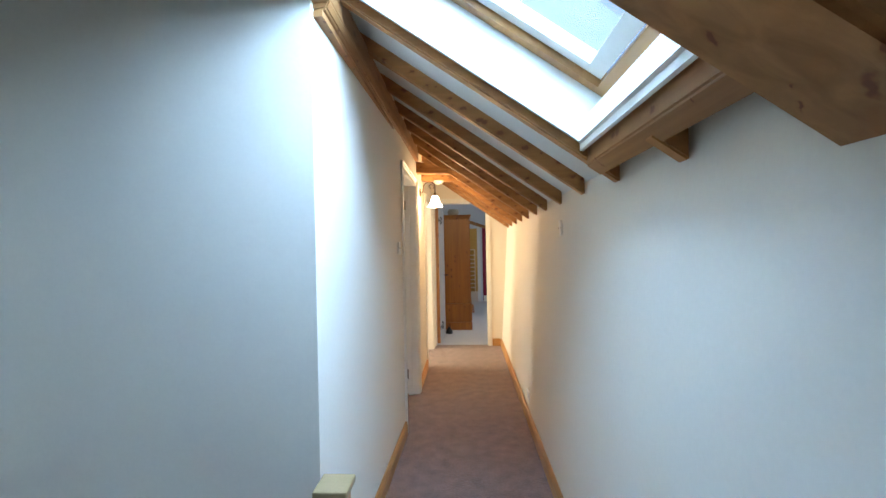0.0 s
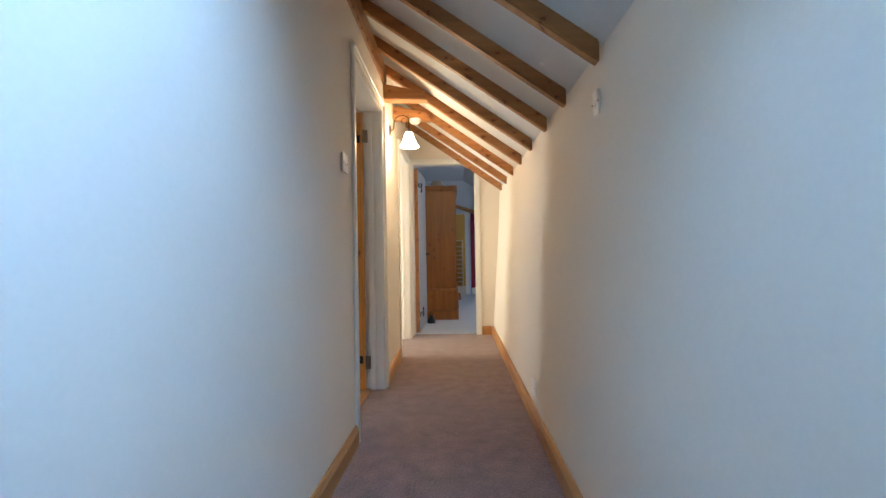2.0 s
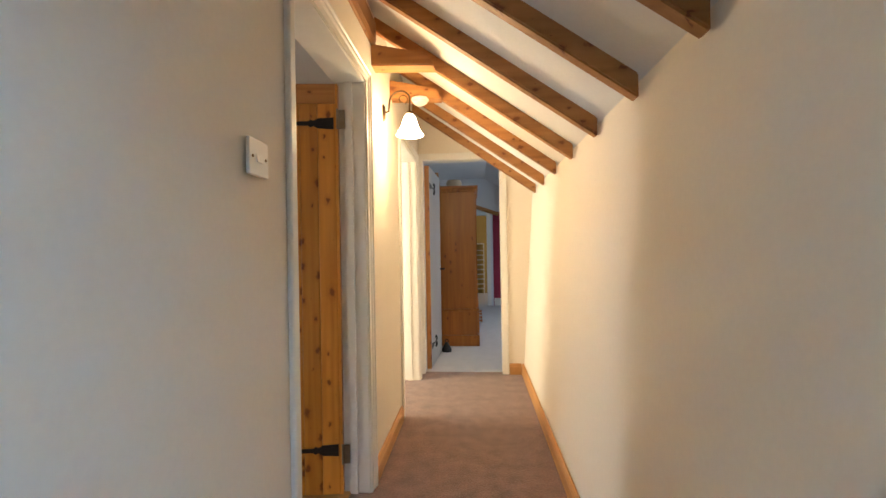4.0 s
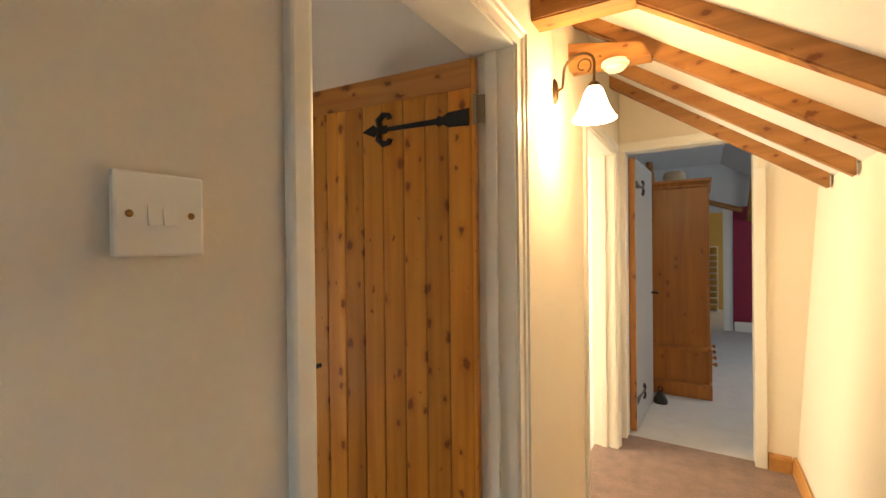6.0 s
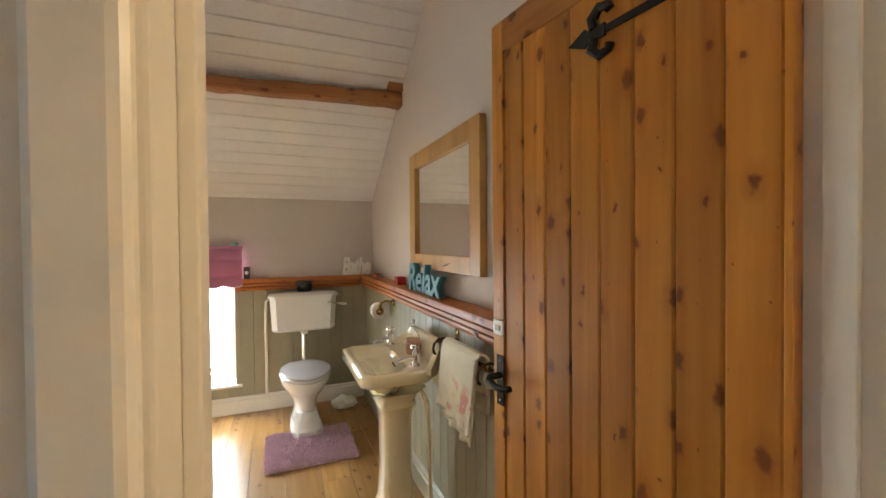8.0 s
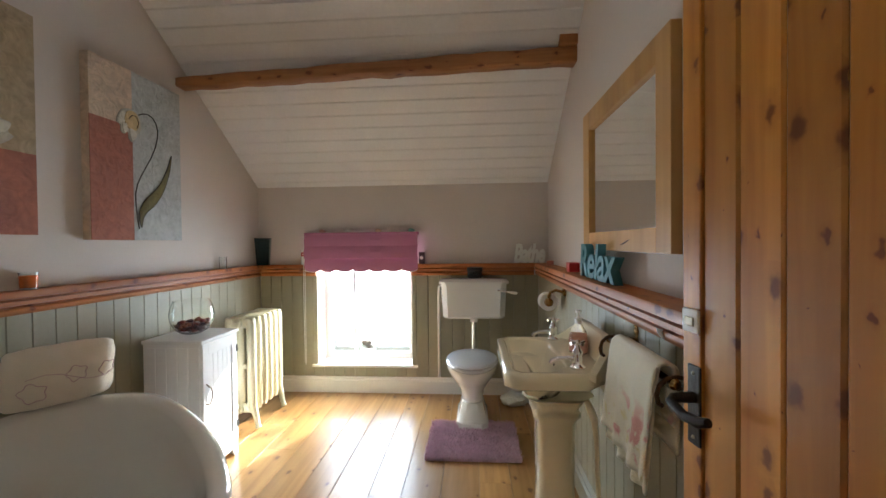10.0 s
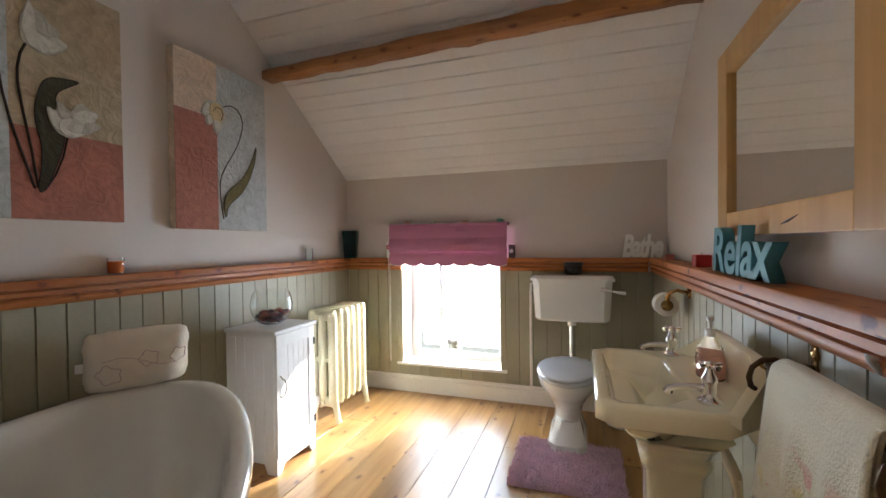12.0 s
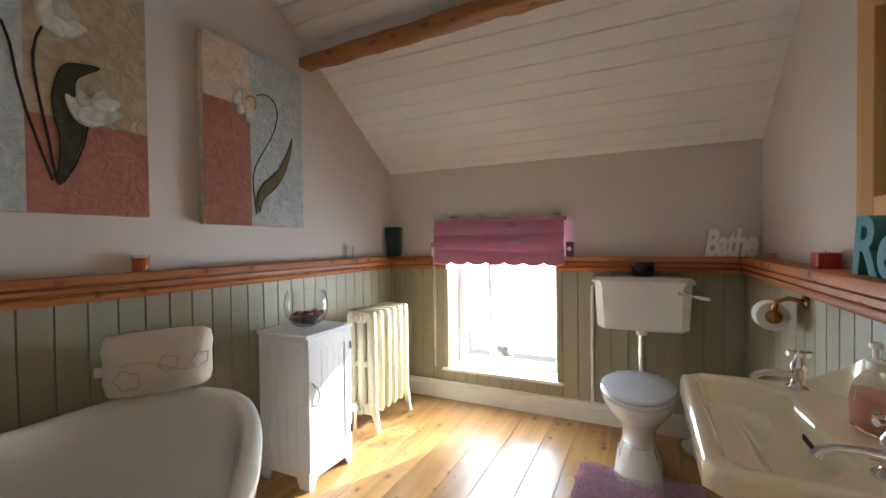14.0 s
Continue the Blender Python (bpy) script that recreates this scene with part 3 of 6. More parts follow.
def tg_run(parent, lo, hi, z0, z1, axis, face, back, width=0.094):
    """Bevelled boards side by side along y (axis Y, face towards +x) or along x (axis X)."""
    n = max(1, round((hi - lo) / width))
    w = (hi - lo) / n
    out = 1 if face > back else -1
    meshes = {}
    b = bmesh.new()
    prof = [(0.0005, back), (0.0005, face - out * 0.0045), (0.0032, face), (w - 0.0032, face), (w - 0.0005, face - out * 0.0045), (w - 0.0005, back)]
    if axis == 'Y':
        prism(b, [(q, p) for p, q in prof], z0, z1, 'Z')
    else:
        prism(b, prof, z0, z1, 'Z')
    first = part("board", b, M_SAGE, parent)
    first.location = (0, lo, 0) if axis == 'Y' else (lo, 0, 0)
    for i in range(1, n):
        o = new("board", first.data)
        o.parent = parent
        o.location = (0, lo + i * w, 0) if axis == 'Y' else (lo + i * w, 0, 0)


RAIL_Z0, RAIL_Z1 = 0.958, 1.052
tg_run(pan_w, BY0 + 0.022, WY0 - 0.035, 0.13, RAIL_Z0, 'Y', PW, BX + 0.002)
tg_run(pan_w, WY1 + 0.035, PB, 0.13, RAIL_Z0, 'Y', PW, BX + 0.002)
tg_run(pan_w, WY0 - 0.035, WY1 + 0.035, 0.13, WZ0 - 0.014, 'Y', PW, BX + 0.002, 0.082)
tg_run(pan_p, BX + 0.022, XL2 - 0.001, 0.0, RAIL_Z0, 'X', PP, BY0 + 0.002)
tg_run(pan_b, BX + 0.022, -1.22, 0.13, RAIL_Z0, 'X', PB, PB + 0.02)
part("boxing", boxed(BX + 0.003, -1.223, PB + 0.021, BY1 - 0.002, 0, RAIL_Z0 - 0.003), M_SAGE, pan_b)
for a, b in ((WY0 - 0.035, WY0), (WY1, WY1 + 0.035)):
    part("window_trim", boxed(BX + 0.002, PW + 0.004, a, b, WZ0 - 0.014, RAIL_Z0, 0.002), M_SAGE, pan_w, "flat sage window trim")

M_RAIL = pine("rail_pine_y", (0.54, 0.19, 0.042), (0.38, 0.115, 0.022), axis='Y', rough=0.5, coat=0.0)
M_RAILX = pine("rail_pine_x", (0.54, 0.19, 0.042), (0.38, 0.115, 0.022), axis='X', rough=0.5, coat=0.0)


def rail_profile(wall, out, depth):
    """(offset, z) of a moulded shelf rail standing out from a wall."""
    d = out * depth
    return [(wall, RAIL_Z0), (wall + d * 0.55, RAIL_Z0), (wall + d * 0.70, RAIL_Z0 + 0.008), (wall + d * 0.76, RAIL_Z0 + 0.020), (wall + d * 0.70, RAIL_Z0 + 0.027), (wall + d * 0.50, RAIL_Z0 + 0.030), (wall + d * 0.50, RAIL_Z0 + 0.035), (wall + d * 0.86, RAIL_Z0 + 0.040), (wall + d * 0.88, RAIL_Z0 + 0.054), (wall + d * 0.66, RAIL_Z0 + 0.058), (wall + d * 0.66, RAIL_Z0 + 0.063), (wall + d, RAIL_Z0 + 0.067), (wall + d, RAIL_Z1 - 0.006), (wall + d * 0.95, RAIL_Z1), (wall, RAIL_Z1)]


def rail(name, prof, lo, hi, axis, m, label):
    b = prism(bmesh.new(), prof, lo, hi, axis)
    return tagged(finish(name, b, m, True), label, "shelf rail", kind="structure")


rail("rail_picture_wall", rail_profile(BY0 + 0.001, 1, 0.062), BX + 0.066, XL2 - 0.002, 'X', M_RAILX, "varnished pine shelf rail above sage boarding")
pro = rail_profile(BX + 0.001, 1, 0.062)
rail("rail_window_wall", pro, BY0 + 0.001, WY0 - 0.002, 'Y', M_RAIL, "varnished pine shelf rail beside the window")
rail("rail_window_wall", pro, WY1 + 0.002, PB - 0.036, 'Y', M_RAIL, "varnished pine shelf rail above the cistern")
pr = rail_profile(PB + 0.012, -1, 0.046)
pr[0], pr[-1] = (BY1 - 0.002, RAIL_Z0), (BY1 - 0.002, RAIL_Z1)
rail("rail_basin_wall", pr, BX + 0.002, -1.22, 'X', M_RAILX, "deep varnished pine ledge behind the basin")

skirting("baseboard", ((BX + 0.003, BY0 + 0.024), (BX + 0.003, PB - 0.003), (1, 0)), M_GLOSS, "tall white skirting under the window", 0.135, 0.035)
skirting("baseboard", ((BX + 0.04, PB + 0.016), (-1.22, PB + 0.016), (0, -1)), M_SAGE, "sage skirting behind the basin", 0.128, 0.034)

# window
w2 = thing("window_2", "white sash window at floor level under a pink blind", "window", kind="structure")
gx = BX - 0.20
for a, b, c, d in ((WY0, WY0 + 0.05, WZ0, WZ1), (WY1 - 0.05, WY1, WZ0, WZ1), (WY0 + 0.05, WY1 - 0.05, WZ0, WZ0 + 0.05), (WY0 + 0.05, WY1 - 0.05, WZ1 - 0.05, WZ1)):
    part("window_frame", boxed(gx - 0.03, gx + 0.03, a, b, c, d, 0.004), M_GLOSS, w2)
part("glazing_bar", boxed(gx - 0.015, gx + 0.015, 2.36, 2.385, WZ0 + 0.05, WZ1 - 0.05, 0.003), M_GLOSS, w2)
pane = part("pane", boxed(gx - 0.003, gx + 0.003, WY0 + 0.05, WY1 - 0.05, WZ0 + 0.05, WZ1 - 0.05), M_GLASS, w2)
pane.visible_shadow = False
part("window_sill", boxed(gx + 0.03, BX + 0.045, WY0 - 0.045, WY1 + 0.045, WZ0 - 0.016, WZ0 + 0.004, 0.004), M_GLOSS, w2, "thin white sill")
part("stay_cord", boxed(gx + 0.032, gx + 0.036, 2.37, 2.376, 0.78, 1.1), M_IRON, w2)

# outside
ground = structure("ground", boxed(-1500, 1500, -1500, 1500, -3.05, -3.0), mat("pale_gravel_and_grass", (0.25, 0.25, 0.19), rough=0.9, var=0.3, scale=0.5, fine=12, bump=0.5), "pale gravel and dry grass outside", "ground")

# ---- rooms beyond the corridor ----
structure("floor_bedroom", boxed(-3.2, 2.5, YE + 0.06, 13.2, -0.12, 0.0), M_CARPET2, "pale grey bedroom carpet", "floor")
M_BLUEWHITE = mat("cool_white_plaster", (0.70, 0.72, 0.74), rough=0.85, var=0.03, scale=3, fine=80, bump=0.2)
M_RED = mat("deep_red_paint", (0.30, 0.010, 0.045), rough=0.6, var=0.08, scale=4, fine=60, bump=0.15)
M_OCHRE = mat("ochre_paint", (0.50, 0.34, 0.10), rough=0.8, var=0.06, bump=0.15)
bm = bmesh.new()
box(bm, -3.2, -0.10, 10.6, 10.7, 0, 2.7)
box(bm, -0.10, 0.30, 10.6, 10.7, 1.86, 2.7)
box(bm, 0.30, 0.41, 10.6, 10.7, 0, 2.7)
box(bm, 0.41, 2.5, 10.6, 10.7, 1.93, 2.7)
structure("wall_bedroom_far", bm, M_BLUEWHITE, "cool white bedroom wall with a doorway", "wall")
structure("wall_red", boxed(0.41, 2.5, 10.58, 10.7, 0.0, 1.93), M_RED, "deep red painted bedroom wall", "wall")
skirting("baseboard", ((0.42, 10.58), (2.4, 10.58), (0, -1)), M_GLOSS, "white skirting under a red wall", 0.15)
structure("trim", boxed(-0.14, -0.08, 10.57, 10.6, 0, 1.92, 0.004), M_GLOSS, "white doorway trim", "trim")
structure("trim", boxed(0.28, 0.36, 10.57, 10.6, 0, 1.92, 0.004), M_GLOSS, "white doorway trim", "trim")
structure("wall_room_far", boxed(-3.2, 2.5, 13.0, 13.1, 0, 2.7), M_OCHRE, "ochre wall of a room beyond the bedroom", "wall")
# side wall out of view; its opening is added for the bedroom light
bm = bmesh.new()
box(bm, 2.4, 2.5, YE + 0.12, 7.2, 0, 2.7)
box(bm, 2.4, 2.5, 8.6, 13.1, 0, 2.7)
box(bm, 2.4, 2.5, 7.2, 8.6, 0, 0.8)
box(bm, 2.4, 2.5, 7.2, 8.6, 2.1, 2.7)
structure("wall_bedroom_side", bm, M_BLUEWHITE, "cool white bedroom wall with an added opening for light", "wall")
structure("wall_bedroom_left", boxed(-3.3, -3.2, 4.1, 13.1, 0, 3.4), M_BLUEWHITE, "cool white wall", "wall")
structure("wall_bedroom_near", boxed(-3.2, XL2, YE, YE + 0.12, 0, 3.4), M_BLUEWHITE, "cool white wall", "wall")
structure("wall_bedroom_near_right", boxed(0.80, 2.5, YE, YE + 0.12, 0, 3.4), M_BLUEWHITE, "cool white wall", "wall")
bm = bmesh.new()
box(bm, -3.3, 2.5, YE + 0.12, 13.1, 2.62, 2.72)
prism(bm, [(0.25, 2.62), (2.5, 1.2), (2.5, 2.62)], 7.4, 10.58, 'Y')
structure("ceiling_bedroom", bm, M_BLUEWHITE, "cool white part-sloping bedroom ceiling", "ceiling")
bm = tube(bmesh.new(), [(-0.1, 10.4, 2.08), (0.52, 10.4, 1.86)], 0.04, 6)
timber("bedroom_beam", "pale brown sloping beam in the bedroom", bm, M_BEAM)
bm = tube(bmesh.new(), [(-0.68, 9.8, 2.62), (-0.61, 9.8, 2.05)], 0.05, 6)
timber("bedroom_post", "pale brown post beside the wardrobe", bm, M_BEAM)
bm = tube(bmesh.new(), [(0.70, 10.4, 2.62), (0.615, 10.4, 1.69)], 0.055, 6)
timber("bedroom_post", "pale brown leaning post against a red wall", bm, M_BEAM)
sr = thing("slatted_shelf", "white slatted unit standing in the room beyond", "shelf", m=pose(0.14, 12.86, 0))
for x in (-0.13, 0.11):
    part("upright", boxed(x, x + 0.02, -0.10, 0.10, 0.0, 1.29, 0.003), M_GLOSS, sr)
part("top", boxed(-0.13, 0.13, -0.10, 0.10, 1.29, 1.31, 0.003), M_GLOSS, sr)
for k in range(9):
    part("slat", boxed(-0.11, 0.11, -0.09, 0.09, 0.12 + k * 0.125, 0.14 + k * 0.125, 0.003), M_GLOSS, sr)
structure("floor_side_room", boxed(-3.2, XL2, 4.1, YE, -0.12, 0.0), M_CARPET2, "pale carpet of the side room", "floor")

# daylight stand-ins at openings and in the side room, added fills, the lamp
lamp_light("roof_window_daylight", 'AREA', look((0.18, 1.11, under_right(0.18) + 0.50), (-0.022, 1.11, under_right(0.18) + 0.50 - 0.2888)), 14.6, (0.38, 0.64, 1.0), 0.66, 0.62)
lamp_light("window_daylight", 'AREA', look((BX - 0.30, 2.51, 0.72), (-2.4, 2.51, 0.1)), 11.0, (0.86, 0.95, 1.0), 0.78, 0.98)
# added light for the bedroom, from a window that is never in view
lamp_light("bedroom_daylight", 'AREA', look((2.45, 7.9, 1.45), (-1, 8.0, 0.9)), 21, (0.80, 0.90, 1.0), 1.4, 1.3)
lamp_light("side_room_daylight", 'AREA', look((-2.6, 5.0, 1.5), (-0.6, 5.6, 1.0)), 24, (1.0, 0.86, 0.62), 1.2, 1.2)
# added lamp without a window, brightens the room behind the bedroom doorway
lamp_light("far_room_daylight", 'AREA', look((2.3, 12.0, 1.5), (-1, 12.6, 0.9)), 5, (1.0, 0.92, 0.78), 0.9, 1.0)
lamp_light("wall_lamp_bulb", 'POINT', pose(-0.33, 4.29, 1.87), 1.85, (1, 0.62, 0.28), 0.025)

# three lit spotlights on a bar under the bathroom's ridge
M_SPOTGLOW = glow("lit_spot_glass", (1.0, 0.88, 0.74), 10.0)
cl = thing("ceiling_spotlight", "chrome bar with three lit spotlights on the bathroom ceiling", "ceiling light", m=pose(RIDGE_X + 0.02, 2.80, RIDGE_Z - 0.04))
part("bar", boxed(-0.03, 0.03, -0.30, 0.30, -0.02, 0.0, 0.006), M_CHROME, cl)
for y, aim in ((-0.22, (-3.1, 3.3, 0.3)), (0.0, (-2.15, 3.42, 0.6)), (0.22, (-1.95, 3.48, 0.6))):
    hd = part("spot_head", lathe(bmesh.new(), [(0.012, -0.02), (0.012, -0.045), (0.030, -0.055), (0.036, -0.115), (0.032, -0.115), (0.026, -0.06), (0.0, -0.058)], 20, (0, y, 0)), M_CHROME, cl, smooth=True)
    part("lamp_glass", lathe(bmesh.new(), [(0.028, -0.098), (0.020, -0.104), (0.0, -0.106)], 18, (0, y, 0)), M_SPOTGLOW, hd)
    eye = Vector((RIDGE_X + 0.02, 2.80 + y, RIDGE_Z - 0.04 - 0.135))
    bulb = lamp_light("spot_bulb", 'SPOT', look(eye, aim), 2.0, (1, 0.90, 0.76), 0.025)
    bulb.data.spot_size, bulb.data.spot_blend = radians(54), 0.7

# ---- corridor things ----
M_SHADE = glow("lit_opal_glass", (1.0, 0.80, 0.50), 6.0, (0.9, 0.88, 0.82))
wl = thing("wall_lamp", "lit wall lamp with bronze swan neck and opal shade", "wall lamp", m=pose(XL + 0.001, 4.36, 1.975))
part("back_plate", lathe(bmesh.new(), [(0.0, 0.016), (0.014, 0.014), (0.020, 0.006), (0.022, 0.0)], 20, (0, 0, 0), 'X'), M_BRONZE, wl, smooth=True)
for v in wl.children[0].data.vertices:
    v.co.z *= 2.4
neck = [(0.012, 0, 0), (0.035, -0.008, 0.005), (0.042, -0.015, 0.05)]
neck += [(0.105 - 0.063 * math.cos(radians(a)), -0.015 - 0.055 * a / 180, 0.05 + 0.055 * math.sin(radians(a))) for a in range(15, 181, 15)]
neck += [(0.168, -0.072, 0.02), (0.168, -0.074, -0.03)]
part("swan_neck", tube(bmesh.new(), neck, 0.0055, 8), M_BRONZE, wl, smooth=True)
sc = [(0.125 + 0.028 * math.cos(radians(a)) * (1 - a / 620), -0.05, 0.055 + 0.028 * math.sin(radians(a)) * (1 - a / 620)) for a in range(-60, 300, 24)]
part("scroll", tube(bmesh.new(), sc, 0.003, 6), M_BRONZE, wl, smooth=True)
shc = (0.168, -0.076, -0.04)
shade = part("shade", lathe(bmesh.new(), [(0.020, 0.0), (0.030, -0.012), (0.040, -0.04), (0.052, -0.075), (0.068, -0.105), (0.078, -0.118), (0.075, -0.118), (0.064, -0.103), (0.048, -0.073), (0.036, -0.04), (0.026, -0.014), (0.016, -0.004)], 32, shc), M_SHADE, wl, "glowing white opal glass bell", smooth=True)
shade.visible_shadow = False
part("gallery", lathe(bmesh.new(), [(0.012, 0.018), (0.020, 0.010), (0.023, -0.002), (0.022, -0.008)], 20, shc), M_BRONZE, wl, smooth=True)

sd = thing("smoke_detector", "round white smoke detector under a timber tie", "smoke detector", m=pose(-0.29, 4.60, 2.136))
part("base", lathe(bmesh.new(), [(0.055, 0.0), (0.056, -0.012), (0.050, -0.016)], 28), M_PLASTIC, sd, smooth=True)
part("cover", lathe(bmesh.new(), [(0.046, -0.014), (0.045, -0.026), (0.034, -0.036), (0.0, -0.038)], 28), M_PLASTIC, sd, smooth=True)


def wall_switch(m, rockers, label, w=0.088, h=0.088):
    s = thing("light_switch", label, "light switch", m=m)
    part("plate", boxed(0, 0.010, -w / 2, w / 2, -h / 2, h / 2, 0.003), M_PLASTIC, s)
    rw = 0.0135
    for i in range(rockers):
        c = (i - (rockers - 1) / 2) * (rw + 0.001)
        b = boxed(0.008, 0.014, c - rw / 2, c + rw / 2, -0.012, 0.012, 0.001)
        for v in b.verts:
            if v.co.x > 0.011 and v.co.z > 0:
                v.co.x -= 0.004
        part("rocker", b, M_PLASTIC, s)
    for y in (-0.030, 0.030):
        part("screw", lathe(bmesh.new(), [(0.004, 0.010), (0.003, 0.0115), (0.0, 0.0118)], 10, (0, y, 0), 'X'), M_BRASS, s)
    return s


wall_switch(pose(XL + 0.0005, 2.930, 1.398), 2, "white double rocker light switch on cream plaster")
wall_switch(pose(XR + LEAN_R * 1.50 - 0.001, 2.50, 1.50, 0, LEAN_R * 57.3, 180), 1, "small white switch plate on the leaning wall", 0.05, 0.09)
wall_switch(pose(XR + LEAN_R * 0.17 - 0.001, 3.38, 0.19, 0, LEAN_R * 57.3, 180), 0, "white blank socket plate above the skirting", 0.10, 0.08)

nw = thing("newel_post", "short pine newel post with a pale square cap", "newel post", m=pose(-0.445, 1.335, 0))
part("post", boxed(-0.042, 0.042, -0.042, 0.042, 0, 0.61, 0.005), M_SKIRT, nw)
part("cap", boxed(-0.056, 0.056, -0.056, 0.056, 0.61, 0.635, 0.006), mat("worn_cap", (0.36, 0.25, 0.12), rough=0.5), nw, "pale worn square cap")

# bedroom things seen through the end door
M_WARD = pine("honey_wardrobe_pine", (0.43, 0.155, 0.022), (0.31, 0.098, 0.012), axis='Z', rough=0.4, knot_from=0.86)
wr = thing("wardrobe", "tall honey pine wardrobe with a moulded cornice", "wardrobe", m=pose(-0.22, 7.0, 0))
part("plinth", boxed(-0.30, 0.30, -0.03, 1.10, 0.0, 0.13, 0.006), M_WARD, wr)
part("lower_body", boxed(-0.28, 0.28, 0.0, 1.08, 0.13, 0.42, 0.004), M_WARD, wr)
part("moulding", boxed(-0.295, 0.295, -0.015, 1.09, 0.42, 0.445, 0.008), M_WARD, wr)
part("upper_body", boxed(-0.27, 0.265, 0.01, 1.07, 0.445, 1.86, 0.004), M_WARD, wr)
bm = bmesh.new()
loft(bm, [[(-0.27 - o, 0.01 - o, z), (0.265 + o, 0.01 - o, z), (0.265 + o, 1.07 + o, z), (-0.27 - o, 1.07 + o, z)] for o, z in ((0.0, 1.86), (0.012, 1.87), (0.012, 1.885), (0.035, 1.91), (0.04, 1.915), (0.04, 1.935), (0.0, 1.935))])
part("cornice", bm, M_WARD, wr)
part("door", boxed(0.265, 0.285, 0.03, 0.53, 0.46, 1.84, 0.004), M_WARD, wr)
part("door", boxed(0.265, 0.285, 0.54, 1.05, 0.46, 1.84, 0.004), M_WARD, wr)
for y in (0.27, 0.80):
    dr = part("drawer", boxed(0.28, 0.30, y - 0.25, y + 0.25, 0.15, 0.40, 0.004), M_WARD, wr)
    for k in (-0.13, 0.13):
        part("knob", lathe(bmesh.new(), [(0.008, 0.30), (0.010, 0.315), (0.020, 0.325), (0.016, 0.338), (0.0, 0.342)], 14, (0, y + k, 0.28), 'X'), M_WARD, dr, smooth=True)
bm = bmesh.new()
rng = random.Random(5)
lathe(bm, [(0.05, 0.0), (0.09, 0.03), (0.10, 0.08), (0.08, 0.12), (0.075, 0.12), (0.09, 0.08), (0.0, 0.03)], 18)
tagged(finish("wicker_basket", bm, mat("wicker", (0.42, 0.33, 0.22), rough=0.8, var=0.3, fine=90, bump=0.8), True), "small pale wicker bowl on top of the wardrobe", "basket").matrix_basis = pose(-0.215, 7.3, 1.935)
bd = thing("bedroom_door", "open bedroom door, white inside with pine edge", "door", m=pose(-0.395, 6.0, 0, 0, 0, 87))
# the leaf is white; the room's dimness is put into its grey colour
part("leaf", boxed(0, 0.74, 0.0, 0.038, 0.008, 1.99, 0.003), mat("dimmed_door_paint", (0.36, 0.36, 0.35), rough=0.4, var=0.03), bd, "white painted leaf toned down to grey")
part("edge", boxed(-0.006, 0.0, 0.0, 0.038, 0.008, 1.99, 0.001), M_PINE, bd, "bare pine edge")
part("face_board", boxed(0.0, 0.74, 0.0385, 0.046, 0.008, 1.99, 0.002), M_PINE, bd, "pine boarded face")
for z in (1.80, 0.22):
    b = strap_hinge(bmesh.new(), 0.35, 0.0)
    bmesh.ops.translate(b, verts=b.verts, vec=(0.02, 0, z))
    part("strap_hinge", b, M_IRON, bd, "black iron strap", smooth=True)
part("lever", tube(bmesh.new(), [(0.68, 0.0, 0.95), (0.68, -0.05, 0.95), (0.59, -0.055, 0.955)], 0.010, 8), M_IRON, bd, "black lever", smooth=True)
ds = thing("door_stop_weight", "small black cast door stop on the carpet", "door stop", m=pose(-0.30, 6.72, 0))
part("body", lathe(bmesh.new(), [(0.055, 0.0), (0.055, 0.03), (0.035, 0.07), (0.018, 0.10), (0.0, 0.105)], 16), M_IRON, ds, smooth=True)
part("loop", tube(bmesh.new(), [(0.018 * math.cos(a), 0, 0.12 + 0.018 * math.sin(a)) for a in [i * 0.5236 for i in range(12)]], 0.005, 6, True), M_IRON, ds, smooth=True)

# ---- bathroom things ----
M_CERAMIC = mat("white_vitreous_china", (0.86, 0.85, 0.81), rough=0.08, var=0.01, bump=0, coat=0.5)
M_IVORY = mat("ivory_vitreous_china", (0.95, 0.865, 0.62), rough=0.08, var=0.01, bump=0, coat=0.5)
M_ENAMEL = mat("white_bath_enamel", (0.84, 0.81, 0.75), rough=0.10, var=0.015, bump=0, coat=0.4)
M_CABPAINT = mat("white_satin_paint", (0.78, 0.79, 0.80), rough=0.4, var=0.025, scale=5, fine=50, bump=0.06)
M_RADPAINT = mat("cream_radiator_paint", (0.60, 0.56, 0.38), rough=0.42, var=0.06, scale=9, fine=70, bump=0.15)
M_TOWEL = mat("cream_towel", (0.95, 0.91, 0.72), rough=1.0, var=0.08, scale=14, fine=220, bump=1.0, sheen=0.4)
M_LINEN = mat("cream_cushion_cloth", (0.82, 0.72, 0.59), rough=0.95, var=0.05, scale=12, fine=260, bump=0.5, sheen=0.2)
M_BLIND = mat("mauve_pink_cloth", (0.48, 0.185, 0.30), rough=0.9, var=0.06, scale=9, fine=260, bump=0.5)
M_RUG = mat("mauve_pile", (0.68, 0.45, 0.54), rough=1.0, var=0.25, scale=20, fine=120, bump=1.0, sheen=0.5)
M_TEAL = mat("teal_paint", (0.06, 0.22, 0.26), rough=0.55, var=0.10, scale=20, fine=90, bump=0.15)
M_WOODWHITE = mat("distressed_white_paint", (0.93, 0.92, 0.86), rough=0.6, var=0.04, scale=20, fine=90, bump=0.2)


